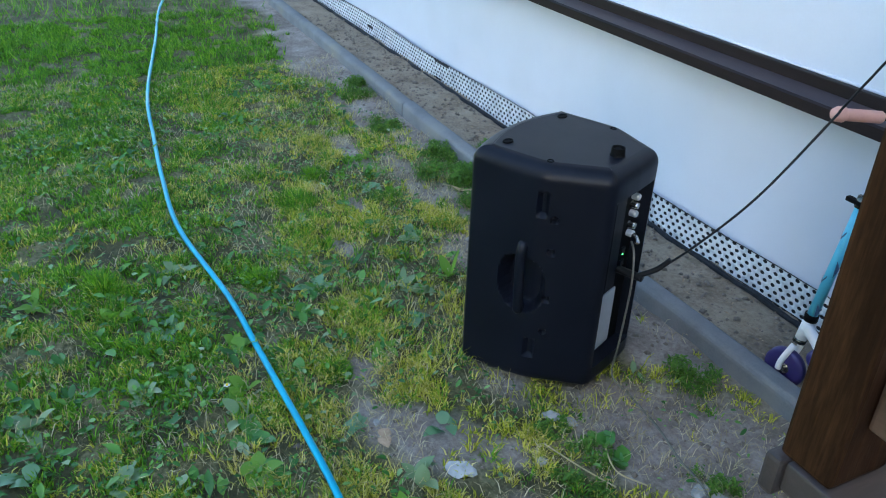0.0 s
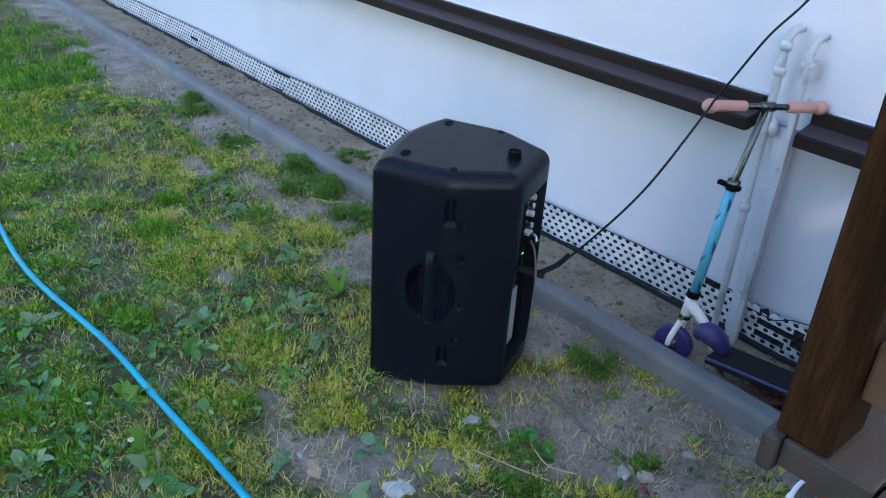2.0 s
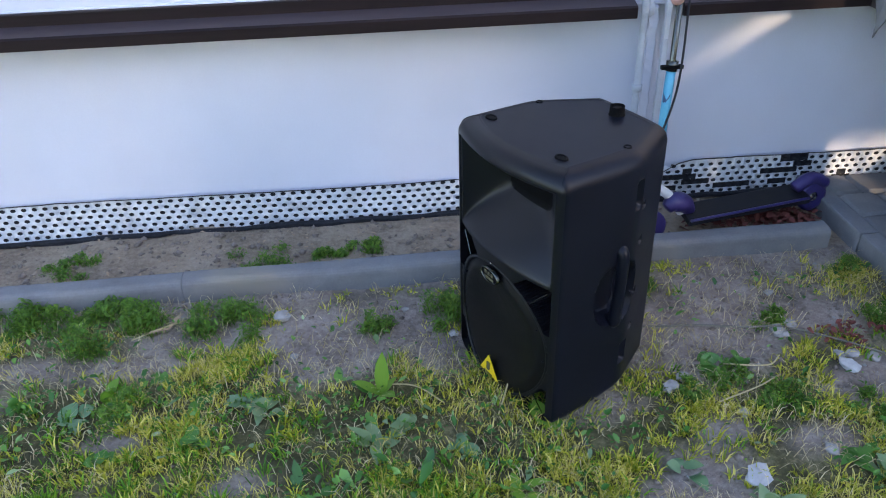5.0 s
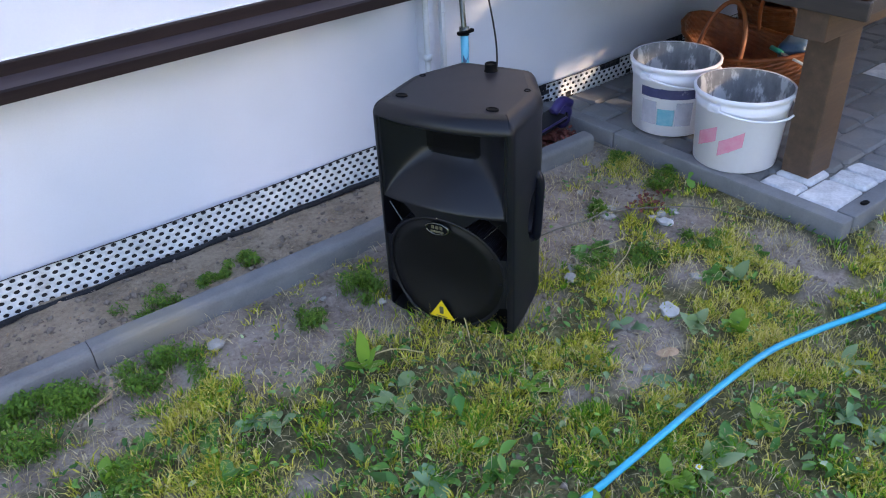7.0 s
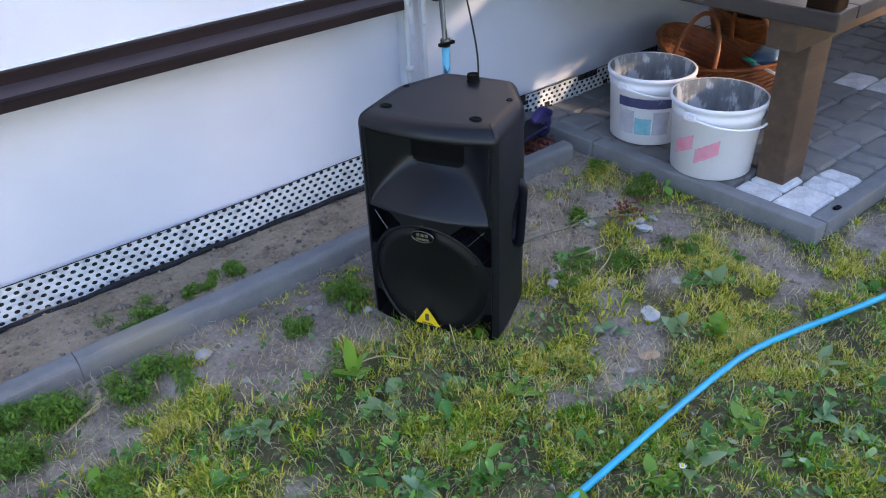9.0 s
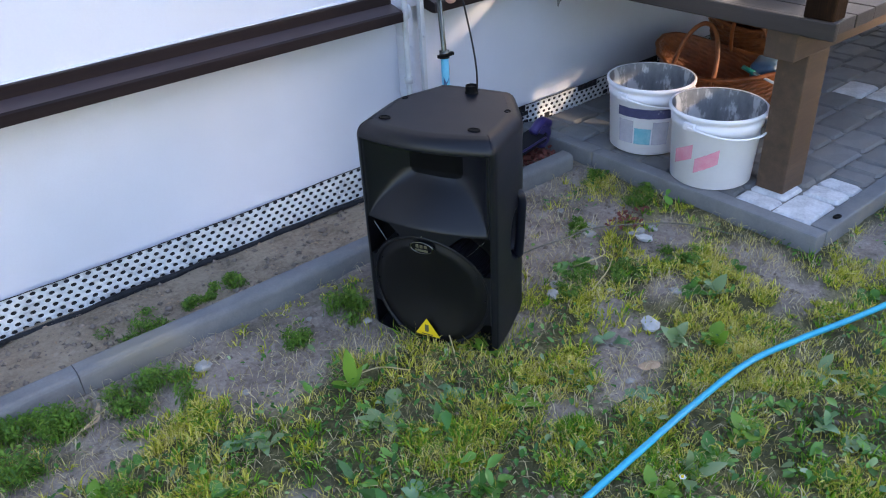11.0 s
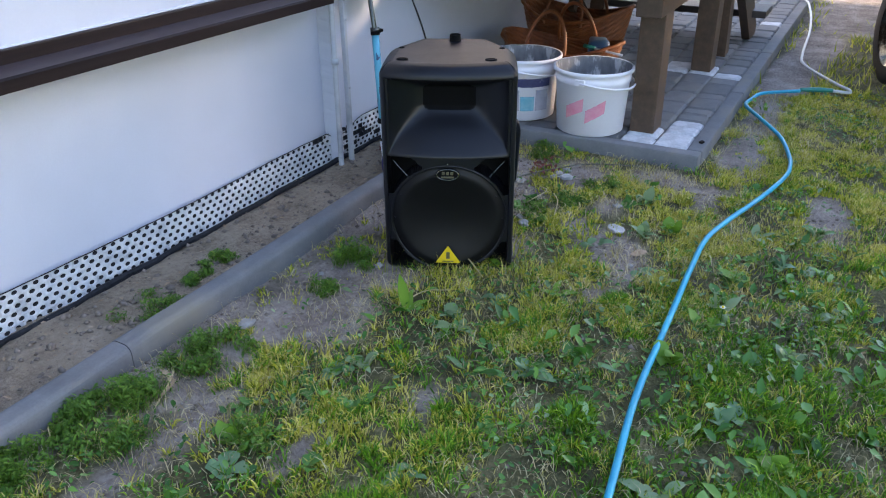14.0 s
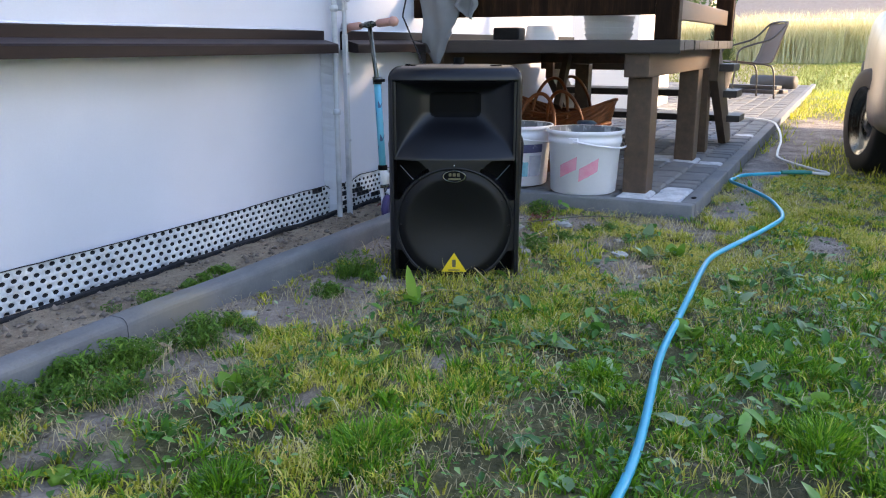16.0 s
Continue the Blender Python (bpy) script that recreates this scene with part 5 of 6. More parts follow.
for a, c_ in zip(rings[:-1], rings[1:]):
    for i in range(12):
        j = (i + 1) % 12
        bm.faces.new((a[i], a[j], c_[j], c_[i]))
bm.faces.new(rings[0])
bm.faces.new(rings[-1][::-1])
cb = part("body", bm, M_CARPAINT, car, "dusty silver bodywork", smooth=True)
sb = cb.modifiers.new("smooth", "SUBSURF")
sb.levels = sb.render_levels = 2
bm = bmesh.new()
rings = []
for x_, z_, w_ in ((0.95, 0.98, 0.74), (1.55, 1.38, 0.62), (1.9, 1.46, 0.60), (2.8, 1.47, 0.60), (3.3, 1.40, 0.60), (3.8, 1.0, 0.72)):
    rings.append([bm.verts.new((x_, -0.86 - w_ - 0.04, 0.96)), bm.verts.new((x_, -0.86 - w_, z_)), bm.verts.new((x_, -0.86 + w_, z_)), bm.verts.new((x_, -0.86 + w_ + 0.04, 0.96))])
for a, c_ in zip(rings[:-1], rings[1:]):
    for i in range(4):
        j = (i + 1) % 4
        bm.faces.new((a[i], a[j], c_[j], c_[i]))
bm.faces.new(rings[0])
bm.faces.new(rings[-1][::-1])
part("cabin", bm, M_GLASS, car, "dark glass cabin")
part("bumper", box(-0.02, 0.16, -0.86 - 0.74, -0.86 + 0.74, 0.22, 0.46, 0.05, 3), M_CARDARK, car, "dark dusty bumper", smooth=True)
for sx, sy, st_ in ((0.72, 0.80, 18), (0.72, -0.80, 18), (3.2, 0.80, 0), (3.2, -0.80, 0)):
    wv = part("wheel", spin([(0.20, -0.09), (0.27, -0.095), (0.298, -0.085), (0.305, -0.05), (0.305, 0.05), (0.298, 0.085), (0.27, 0.095), (0.20, 0.09)], 40), M_RUBBER, car, "black tyre", smooth=True)
    wv.matrix_local = Matrix.Translation((sx, -0.86 + sy, 0.302)) @ pose(0, 0, 0, 90, 0, st_ + (180 if sy > 0 else 0))
    part("rim", spin([(0, 0.055), (0.05, 0.06), (0.07, 0.045), (0.17, 0.05), (0.185, 0.075), (0.205, 0.09)], 32), M_CHROME, wv, "silver wheel rim", smooth=True)
for s_ in (-1, 1):
    part("headlight", spin([(0, 0.02), (0.06, 0.016), (0.09, 0.0)], 20), M_DISH, car).matrix_local = pose(0.06, -0.86 + 0.55 * s_, 0.60, 0, -75, 0)

# ---- distance ----
# Near-white block put in for the blown-out sunlight beyond the stairs.
fw = thing("outbuilding", (0, 0, 0), 0, "near-white wall block added for the sunlit glare beyond the stairs", "building", kind="structure")
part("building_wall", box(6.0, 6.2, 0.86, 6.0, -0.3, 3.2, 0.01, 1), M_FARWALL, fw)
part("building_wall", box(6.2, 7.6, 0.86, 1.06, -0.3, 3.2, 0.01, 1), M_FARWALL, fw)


def far_house(loc, rot, w, d, h, roofh, label):
    ob = thing("far_house", loc, rot, label, "house", "houses behind the field")
    part("wall", box(-w / 2, w / 2, -d / 2, d / 2, -0.5, h, 0.02, 1), M_HOUSEWALL, ob)
    bm = bmesh.new()
    e = 0.5
    a = [bm.verts.new(p) for p in ((-w / 2 - e, -d / 2 - e, h - 0.1), (w / 2 + e, -d / 2 - e, h - 0.1), (w / 2 + e, d / 2 + e, h - 0.1), (-w / 2 - e, d / 2 + e, h - 0.1), (-w / 2 - e, 0, h + roofh), (w / 2 + e, 0, h + roofh))]
    for f in ((0, 1, 5, 4), (2, 3, 4, 5), (0, 4, 3), (1, 2, 5), (0, 3, 2, 1)):
        bm.faces.new([a[i] for i in f])
    part("roof", bm, M_ROOF, ob, "orange-brown tiled roof")
    for k in range(3):
        wd = part("window", box(-0.5, 0.5, -0.04, 0.04, 0, 1.1, 0.01, 1), M_GLASS, ob)
        wd.location = (-w / 3 + k * w / 3, -d / 2 - 0.02, h * 0.35)
    return ob


far_house((92, 3.0, 0), 80, 14, 9, 3.0, 3.5, "pale house with an orange-brown top slab of the added sun blocker beyond the field")
far_house((104, -14.0, 0), 95, 18, 10, 3.2, 4.0, "pale house with a wide roof beyond the field")
far_house((110, 22.0, 0), 70, 14, 9, 3.2, 4.0, "pale house among trees beyond the field")
shed = thing("far_shed", (80, 0.5, 0), 85, "low white-roofed shed beyond the field", "shed")
part("wall", box(-4, 4, -2, 2, -0.3, 2.5, 0.02, 1), M_HOUSEWALL, shed)
part("roof", box(-4.4, 4.4, -2.4, 2.4, 2.5, 2.9, 0.02, 1), M_FARWALL, shed)


def far_tree(loc, h, r, seed):
    g = np.random.default_rng(seed)
    ob = thing("tree", loc, 0, "leafy green tree beyond the field", "tree", "far trees")
    part("trunk", tube([(0, 0, -0.3), (0.1, 0, h * 0.3), (0, 0.1, h * 0.7)], lambda u: 0.22 * (1 - 0.7 * u), 10), M_TUBE, ob, smooth=True)
    n = 5000
    cl = g.normal(size=(60, 3)) * np.array([r * 0.5, r * 0.5, h * 0.17]) + np.array([0, 0, h * 0.66])
    p = cl[g.integers(0, 60, n)] + g.normal(size=(n, 3)) * r * 0.13
    d1, d2 = g.normal(size=(n, 3)) * 0.16, g.normal(size=(n, 3)) * 0.16
    fast_mesh("crown", np.concatenate([p, p + d1, p + d2]), np.stack([np.arange(n), np.arange(n) + n, np.arange(n) + 2 * n], 1), M_TREE, ob)


for k, (x_, y_, h_, r_) in enumerate([(96, 10, 8, 4), (98, -5, 7, 3.5), (100, -22, 9, 4), (106, 30, 9, 4.5), (90, 16, 6, 3), (98, -30, 8, 4), (104, 40, 8, 4), (101, 5, 9, 4)]):
    far_tree((x_, y_, 0), h_, r_, 40 + k)

# Added out of view only to block the sun from lawn and wall.
nb = thing("neighbour_house", (0, 0, 0), 0, "unseen house-sized block added to keep the sun off lawn and wall", "house")
d_, n_ = Vector((0.5, -0.866, 0)), Vector((0.866, 0.5, 0))
nb.matrix_world = Matrix.Translation(d_ * 15 - n_ * 4.28) @ Matrix.Rotation(math.atan2(0.5, 0.866), 4, "Z")
part("wall", box(-6.0, 6.0, -4, 4, -0.4, 8.3, 0.03, 1), M_HOUSEWALL, nb)
part("roof", box(-6.2, 6.2, -4.3, 4.3, 8.3, 8.7, 0.03, 1), M_ROOF, nb, "orange-brown top slab of the added sun blocker")
for k in range(3):
    for z_ in (1.0, 3.8):
        part("window", box(-3.8 + 3 * k, -2.6 + 3 * k, 3.98, 4.03, z_, z_ + 1.3, 0.01, 1), M_GLASS, nb)

# ---- plants ----
def blades(name, x, y, z, h, w, lean, mat, label, seg=True, parent=None, azim=None):
    """Bent grass blades, one island each."""
    n = len(x)
    a = rng.random(n) * 2 * np.pi
    la = rng.random(n) * 2 * np.pi if azim is None else azim
    sx, sy = np.cos(a) * w / 2, np.sin(a) * w / 2
    lx, ly = np.cos(la) * lean * h, np.sin(la) * lean * h
    p0 = np.stack([x - sx, y - sy, z], 1)
    p1 = np.stack([x + sx, y + sy, z], 1)
    top = np.stack([x + lx, y + ly, z + h * np.sqrt(np.clip(1 - 0.6 * lean ** 2, 0.05, 1))], 1)
    ar = np.arange(n)
    if seg:
        m0 = np.stack([x + lx * 0.32 - sx * 0.85, y + ly * 0.32 - sy * 0.85, z + h * 0.58], 1)
        m1 = np.stack([x + lx * 0.32 + sx * 0.85, y + ly * 0.32 + sy * 0.85, z + h * 0.58], 1)
        V_ = np.concatenate([p0, p1, m0, m1, top])
        T_ = np.concatenate([np.stack([ar, ar + n, ar + 3 * n], 1), np.stack([ar, ar + 3 * n, ar + 2 * n], 1), np.stack([ar + 2 * n, ar + 3 * n, ar + 4 * n], 1)])
    else:
        V_ = np.concatenate([p0, p1, top])
        T_ = np.stack([ar, ar + n, ar + 2 * n], 1)
    ob = fast_mesh(name, V_, T_, mat, parent)
    if parent is None:
        tagged(ob, label, "grass", kind="stuff")
    return ob


def leaves(name, x, y, z, size, tilt, mat, label, parent=None, aspect=0.62):
    """Small pointed leaves, six-sided, slightly cupped."""
    n = len(x)
    a = rng.random(n) * 2 * np.pi
    ca, sa = np.cos(a), np.sin(a)
    shape = np.array([(-1, 0, 0), (-0.35, 0.9, 0.12), (0.4, 0.75, 0.10), (1, 0, -0.1), (0.4, -0.75, 0.10), (-0.35, -0.9, 0.12)])
    V_ = []
    for u, v, q in shape:
        lx, ly = u * size, v * size * aspect
        w_ = 0.70 + 0.55 * rng.random(n)
        lx, ly = lx * w_, ly * w_
        V_.append(np.stack([x + ca * lx - sa * ly, y + sa * lx + ca * ly, z + q * size * (0.4 + 1.8 * rng.random(n)) + u * size * tilt], 1))
    ar = np.arange(n)
    T_ = np.concatenate([np.stack([ar, ar + i * n, ar + (i + 1) * n], 1) for i in range(1, 5)])
    ob = fast_mesh(name, np.concatenate(V_), T_, mat, parent)
    if parent is None:
        tagged(ob, label, "leaves", kind="stuff")
    return ob


def scatter(n, x0, x1, y0, y1, keep):
    x, y = rng.uniform(x0, x1, n), rng.uniform(y0, y1, n)
    k = rng.random(n) < keep(x, y)
    x, y = x[k], y[k]
    ok = ~((x > 1.26) & (y > -0.54)) & (y < KERB_Y - 0.01)
    x, y = x[ok], y[ok]
    return x, y, ground_z(x, y) - 0.003


def lushness(x, y):
    return np.clip(sstep(0.3, -0.85, x + 0.95 * y + 0.3) * 0.95 * (0.35 + 0.65 * sstep(0.0, -0.6, y + 0.3 * (vnoise(x, y, 2.5, 2) - 0.5))) + 0.5 * (vnoise(x, y, 1.1, 2) - 0.5), 0, 1)


def cover(x, y):
    tuft = sstep(0.36, 0.60, vnoise(x, y, 8, 3))
    return np.clip((1 - dirt_mask(x, y)) * (1 - bare(x, y)) * (0.15 + 0.85 * tuft) + 0.01, 0, 1)


def tufts(name, count, per, spread, x0, x1, y0, y1, keep, hfun, w, mat, label):
    cx, cy, _ = scatter(count, x0, x1, y0, y1, keep)
    m_ = len(cx)
    k_ = np.repeat(np.arange(m_), per)
    a = rng.random(m_ * per) * 2 * np.pi
    q = np.abs(rng.normal(0, spread, m_ * per))
    x, y = cx[k_] + q * np.cos(a), cy[k_] + q * np.sin(a)
    h = hfun(x, y) * (0.55 + 0.45 * rng.random(m_ * per)) * (0.6 + 0.8 * rng.random(m_))[k_]
    ok = (y < KERB_Y - 0.01) & ~((x > 1.27) & (y > -0.53))
    x, y, h, a = x[ok], y[ok], h[ok], a[ok]
    blades(name, x, y, ground_z(x, y) - 0.003, h, w * (0.7 + 0.6 * rng.random(len(x))), 0.25 + 0.85 * rng.random(len(x)), mat, label, azim=a + rng.normal(0, 0.6, len(x)))


tufts("short_grass", 44000, 11, 0.009, -3.0, 2.9, -2.4, KERB_Y, lambda x, y: cover(x, y) * (1 - 0.85 * lushness(x, y)), lambda x, y: 0.016 + 0.026 * vnoise(x, y, 3, 2), 0.0042, M_GRASS, "short patchy yellow-green lawn grass")
tufts("lush_grass", 36000, 16, 0.016, -4.5, 2.4, -3.0, 0.45, lambda x, y: np.clip(cover(x, y) * (0.15 + lushness(x, y)), 0, 1), lambda x, y: 0.018 + 0.028 * vnoise(x, y, 3, 2), 0.0042, M_LUSH, "denser bright green lawn grass")
tufts("matted_grass", 40000, 12, 0.016, -2.4, 2.6, -1.9, 0.38, lambda x, y: np.clip(cover(x, y) * sstep(0.36, 0.54, vnoise(x + 7, y, 2.6, 3)) * (1 - 0.8 * lushness(x, y)), 0, 1), lambda x, y: 0.026 + 0.016 * vnoise(x, y, 5, 2), 0.0022, M_OLIVE, "matted olive and straw-coloured grass in patches")
x, y, z = scatter(160000, -3.0, 2.6, -2.2, KERB_Y, lambda x, y: (0.24 + 0.30 * dirt_mask(x, y) * (1 - sstep(0.1, 0.3, y))) * sstep(0.38, 0.56, vnoise(x, y, 6, 2)))
n = len(x)
blades("dry_straw", x, y, z + 0.004, 0.02 + 0.03 * rng.random(n), 0.0016 + 0.001 * rng.random(n), 0.85 + 0.4 * rng.random(n), M_STRAW, "dry straw-coloured clippings lying on the soil")
far_keep = lambda x, y: cover(x, y) * (((x < -3.0) | (x > 2.8) | (y < -2.3)) * 1.0)
x, y, z = scatter(210000, -9, 12, -9, 0.45, far_keep)
n = len(x)
k = x > 0.5
for name_, kk, mat_, lab_ in (("far_lawn", k, M_GRASS, "yellow-green lawn grass further off"), ("far_lush_lawn", ~k, M_LUSH, "green lawn grass along the house further off")):
    m_ = int(kk.sum())
    blades(name_, x[kk], y[kk], z[kk], 0.04 + 0.05 * rng.random(m_), 0.006 + 0.006 * rng.random(m_), 0.2 + 0.7 * rng.random(m_), mat_, lab_, seg=False)
x, y = rng.uniform(12, 45, 70000), rng.uniform(-26, 16, 70000)
blades("distant_lawn", x, y, ground_z(x, y), 0.06 + 0.06 * rng.random(70000), 0.02 + 0.02 * rng.random(70000), 0.2 + 0.7 * rng.random(70000), M_FARLAWN, "mown grass towards the field", seg=False)
x, y = 34 + 14 * rng.random(110000) ** 1.4, rng.uniform(-32, 30, 110000)
blades("tall_field_grass", x, y, ground_z(x, y), (1.35 + 0.8 * rng.random(110000)) * (0.8 + 0.4 * vnoise(x, y, 0.4, 2)), 0.025 + 0.02 * rng.random(110000), 0.1 + 0.3 * rng.random(110000), M_FIELD, "tall pale field of grass at the lawn's end", seg=True)

x, y, z = scatter(34000, -3.0, 2.8, -2.4, 0.40, lambda x, y: sstep(0.42, 0.66, vnoise(x, y, 5, 2)) * (1 - 0.8 * dirt_mask(x, y)))
n = len(x)
leaves("clover_leaves", x, y, z + 0.012 + 0.024 * rng.random(n), 0.004 + 0.009 * rng.random(n) ** 2, 1.4 * (rng.random(n) - 0.5), M_WEED, "clover and small weed leaves among the grass")
leafy = lambda x, y: (sstep(0.50, 0.64, vnoise(x + 4, y, 1.9, 3)) * 0.9 + 0.9 * np.exp(-((x + 0.1) / 0.7) ** 2 - ((y + 1.12) / 0.26) ** 2)) * (1 - 0.85 * dirt_mask(x, y))
x, y, z = scatter(6000, -2.6, 2.4, -2.2, 0.30, lambda x, y: np.clip(leafy(x, y), 0, 1))
n = len(x)
leaves("weed_leaves", x, y, z + 0.018 + 0.026 * rng.random(n), 0.008 + 0.018 * rng.random(n) ** 2, 1.9 * (rng.random(n) - 0.5), M_WEED, "larger broad weed leaves crowding the lawn")
x, y, z = scatter(3000, -2.6, 2.8, -2.2, 0.35, lambda x, y: (0.30 + 0.70 * np.exp(-((x - 0.35) / 0.8) ** 2 - ((y + 0.85) / 0.35) ** 2)) * sstep(0.40, 0.62, vnoise(x, y, 3, 2)) * (1 - 0.5 * dirt_mask(x, y)))
n = len(x)
leaves("pale_leaves", x, y, z + 0.016 + 0.016 * rng.random(n), 0.005 + 0.012 * rng.random(n) ** 1.8, 1.9 * (rng.random(n) - 0.5), M_PALE, "pale upturned cut leaves on the lawn")


def lumps(name, x, y, z, size, mat, label):
    """Small irregular eight-sided crumbs."""
    n = len(x)
    dirs = np.array([(1, 0, 0), (0, 1, 0), (-1, 0, 0), (0, -1, 0), (0, 0, 0.8), (0, 0, -0.5)])
    a = rng.random(n) * 6.28
    V_ = []
    for dx, dy, dz in dirs:
        s_ = size * (0.6 + 0.8 * rng.random(n))
        V_.append(np.stack([x + s_ * (dx * np.cos(a) - dy * np.sin(a)), y + s_ * (dx * np.sin(a) + dy * np.cos(a)), z + s_ * dz], 1))
    ar = np.arange(n)
    T_ = np.concatenate([np.stack([ar + p * n, ar + q * n, ar + r_ * n], 1) for p, q, r_ in ((0, 1, 4), (1, 2, 4), (2, 3, 4), (3, 0, 4), (1, 0, 5), (2, 1, 5), (3, 2, 5), (0, 3, 5))])
    return tagged(fast_mesh(name, np.concatenate(V_), T_, mat), label, "soil", kind="stuff")


x, y, z = scatter(16000, -2.8, 1.3, -1.2, 0.5, lambda x, y: np.clip(dirt_mask(x, y) + 0.12, 0, 1) * 0.8)
n = len(x)
lumps("soil_crumbs", x, y, z + 0.003, 0.0014 + 0.011 * rng.random(n) ** 5, M_CLOD, "small crumbs of soil on the bare dirt")
x, y, z = scatter(2500, -2.6, 2.4, -1.4, 0.5, lambda x, y: dirt_mask(x, y) * 0.8)
n = len(x)
lumps("grit", x, y, z + 0.003, 0.0015 + 0.006 * rng.random(n) ** 4, M_PEBBLE, "pale grit on the bare dirt")
n = 2200
x, y = rng.uniform(-4, 1.2, n), rng.uniform(KERB_Y + 0.085, 0.89, n)
lumps("sand_clods", x, y, ground_z(x, y) + 0.003, 0.002 + 0.013 * rng.random(n) ** 4, M_CLOD, "clods of brown sand behind the edging")
n = 700
x, y = rng.uniform(-3, 1.2, n), rng.uniform(KERB_Y + 0.08, 0.88, n)
leaves("sand_litter", x, y, ground_z(x, y) + 0.006, 0.003 + 0.008 * rng.random(n) ** 3, 0.8 * (rng.random(n) - 0.5), M_DRYLEAF, "dry litter on the brown sand strip", aspect=0.5)
n = 60
x, y = rng.normal(1.01, 0.05, n), rng.normal(0.07, 0.03, n)
leaves("red_petals", x, y, ground_z(x, y) + 0.01 + 0.015 * rng.random(n), 0.006 + 0.008 * rng.random(n), 1.2 * (rng.random(n) - 0.5), M_REDLEAF, "scattered dark red leaves on the dirt")
n = 420
x, y = rng.normal(1.05, 0.12, n), rng.normal(0.69, 0.05, n)
leaves("red_leaf_litter", x, y, ground_z(x, y) + 0.01 + 0.03 * rng.random(n), 0.008 + 0.012 * rng.random(n), 1.2 * (rng.random(n) - 0.5), M_REDLEAF, "heap of red-brown leaf litter behind the edging")


def long_leaf(length, width, rise, droop, a, base=(0, 0, 0)):
    vs, fs = [], []
    N = 8
    for i in range(N + 1):
        u = i / N
        w = width * math.sin(math.pi * min(1, 0.12 + 0.88 * u) ** 0.9) * (1 if u < 1 else 0.02)
        w = max(w, width * 0.08 * (1 - u))
        rad = length * (u * math.cos(rise) + 0.0)
        zz = length * (u * math.sin(rise) - droop * u * u)
        for s_, lift in ((-1, 0.18), (0, 0), (1, 0.18)):
            x_, y_ = rad, s_ * w
            vs.append((base[0] + x_ * math.cos(a) - y_ * math.sin(a), base[1] + x_ * math.sin(a) + y_ * math.cos(a), base[2] + zz + lift * w))
    for i in range(N):
        for k in range(2):
            q = 3 * i + k
            fs.append((q, q + 1, q + 4, q + 3))
    return vs, fs


def rosette(loc, count, length, width, rise, mat, label, seed, name="broadleaf_weed"):
    g = random.Random(seed)
    ob = thing(name, (loc[0], loc[1], float(ground_z(loc[0], loc[1])) + 0.004), g.uniform(0, 360), label, "weed", "broadleaf weeds")
    for k in range(count):
        a = 2 * math.pi * (k + g.uniform(-0.9, 0.9)) / count
        part("leaf", long_leaf(length * g.uniform(0.40, 1.05), width * g.uniform(0.7, 1.1), rise * g.uniform(0.3, 1.7), g.uniform(0.10, 0.7), a, (g.uniform(-0.02, 0.02), g.uniform(-0.02, 0.02), 0)), mat, ob, smooth=True)
    return ob


tall = rosette((-0.285, -0.015), 0, 0, 0, 0, M_BRIGHTLEAF, "upright bright green broad-leaved weed before the loudspeaker", 1)
for a, L_, w_, ri in ((0.4, 0.135, 0.019, 1.35), (2.4, 0.10, 0.020, 0.75), (4.4, 0.08, 0.018, 0.6), (5.6, 0.07, 0.014, 0.9)):
    part("leaf", long_leaf(L_, w_, ri, 0.12, a), M_BRIGHTLEAF, tall, smooth=True)
spots = [(-0.73, 0.02), (-0.63, -0.02), (-0.24, -0.15), (-0.27, -0.54), (0.0, -0.38), (0.58, 0.01), (0.39, -0.37), (0.54, -0.50), (0.80, -0.38), (0.36, -0.86), (0.50, -0.84), (0.53, -0.96), (0.52, -1.04), (0.23, -0.83), (0.04, -0.82), (0.0, -0.64), (0.29, -0.57), (0.84, -0.42), (1.15, -0.76),
         (-0.97, 0.06), (-0.86, 0.11), (-1.06, 0.0), (-0.58, -0.04), (-1.20, 0.04), (-1.38, 0.08), (-0.96, -0.15), (-0.37, -0.94), (0.13, -0.84), (-0.38, -0.45), (0.12, -0.15), (0.67, -0.01), (-0.10, -0.22), (-0.30, -0.19)]
far_spots = [(-0.75, -0.13), (-0.17, -0.77), (-0.81, -0.77), (-0.32, -0.98), (-0.04, -1.35), (-0.28, -1.26), (-0.48, -1.09), (-0.64, -0.46), (-0.40, -0.46), (-0.69, -0.88), (0.36, -0.81), (-0.64, -1.31), (-0.93, -0.60), (0.15, -1.37), (-0.05, -1.06), (-1.35, -0.30), (-1.5, -0.62), (-1.2, -0.95), (0.95, -1.3), (0.7, -0.85), (0.85, -1.05), (0.62, -0.58), (1.0, -0.40), (-0.9, -0.35), (0.25, -1.15), (-0.1, -0.95)]
for k, (x_, y_) in enumerate(spots + far_spots):
    rosette((x_, y_), 5 + k % 5, 0.058 + 0.040 * ((k * 7) % 5) / 5, 0.015 + 0.011 * ((k * 3) % 4) / 4, 0.40 + 0.16 * (k % 4), (M_WEED, M_WEEDBLUE, M_PALE, M_WEED, M_BRIGHTLEAF)[k % 5], "low green broad-leaved weed rosette in the lawn", 100 + k)


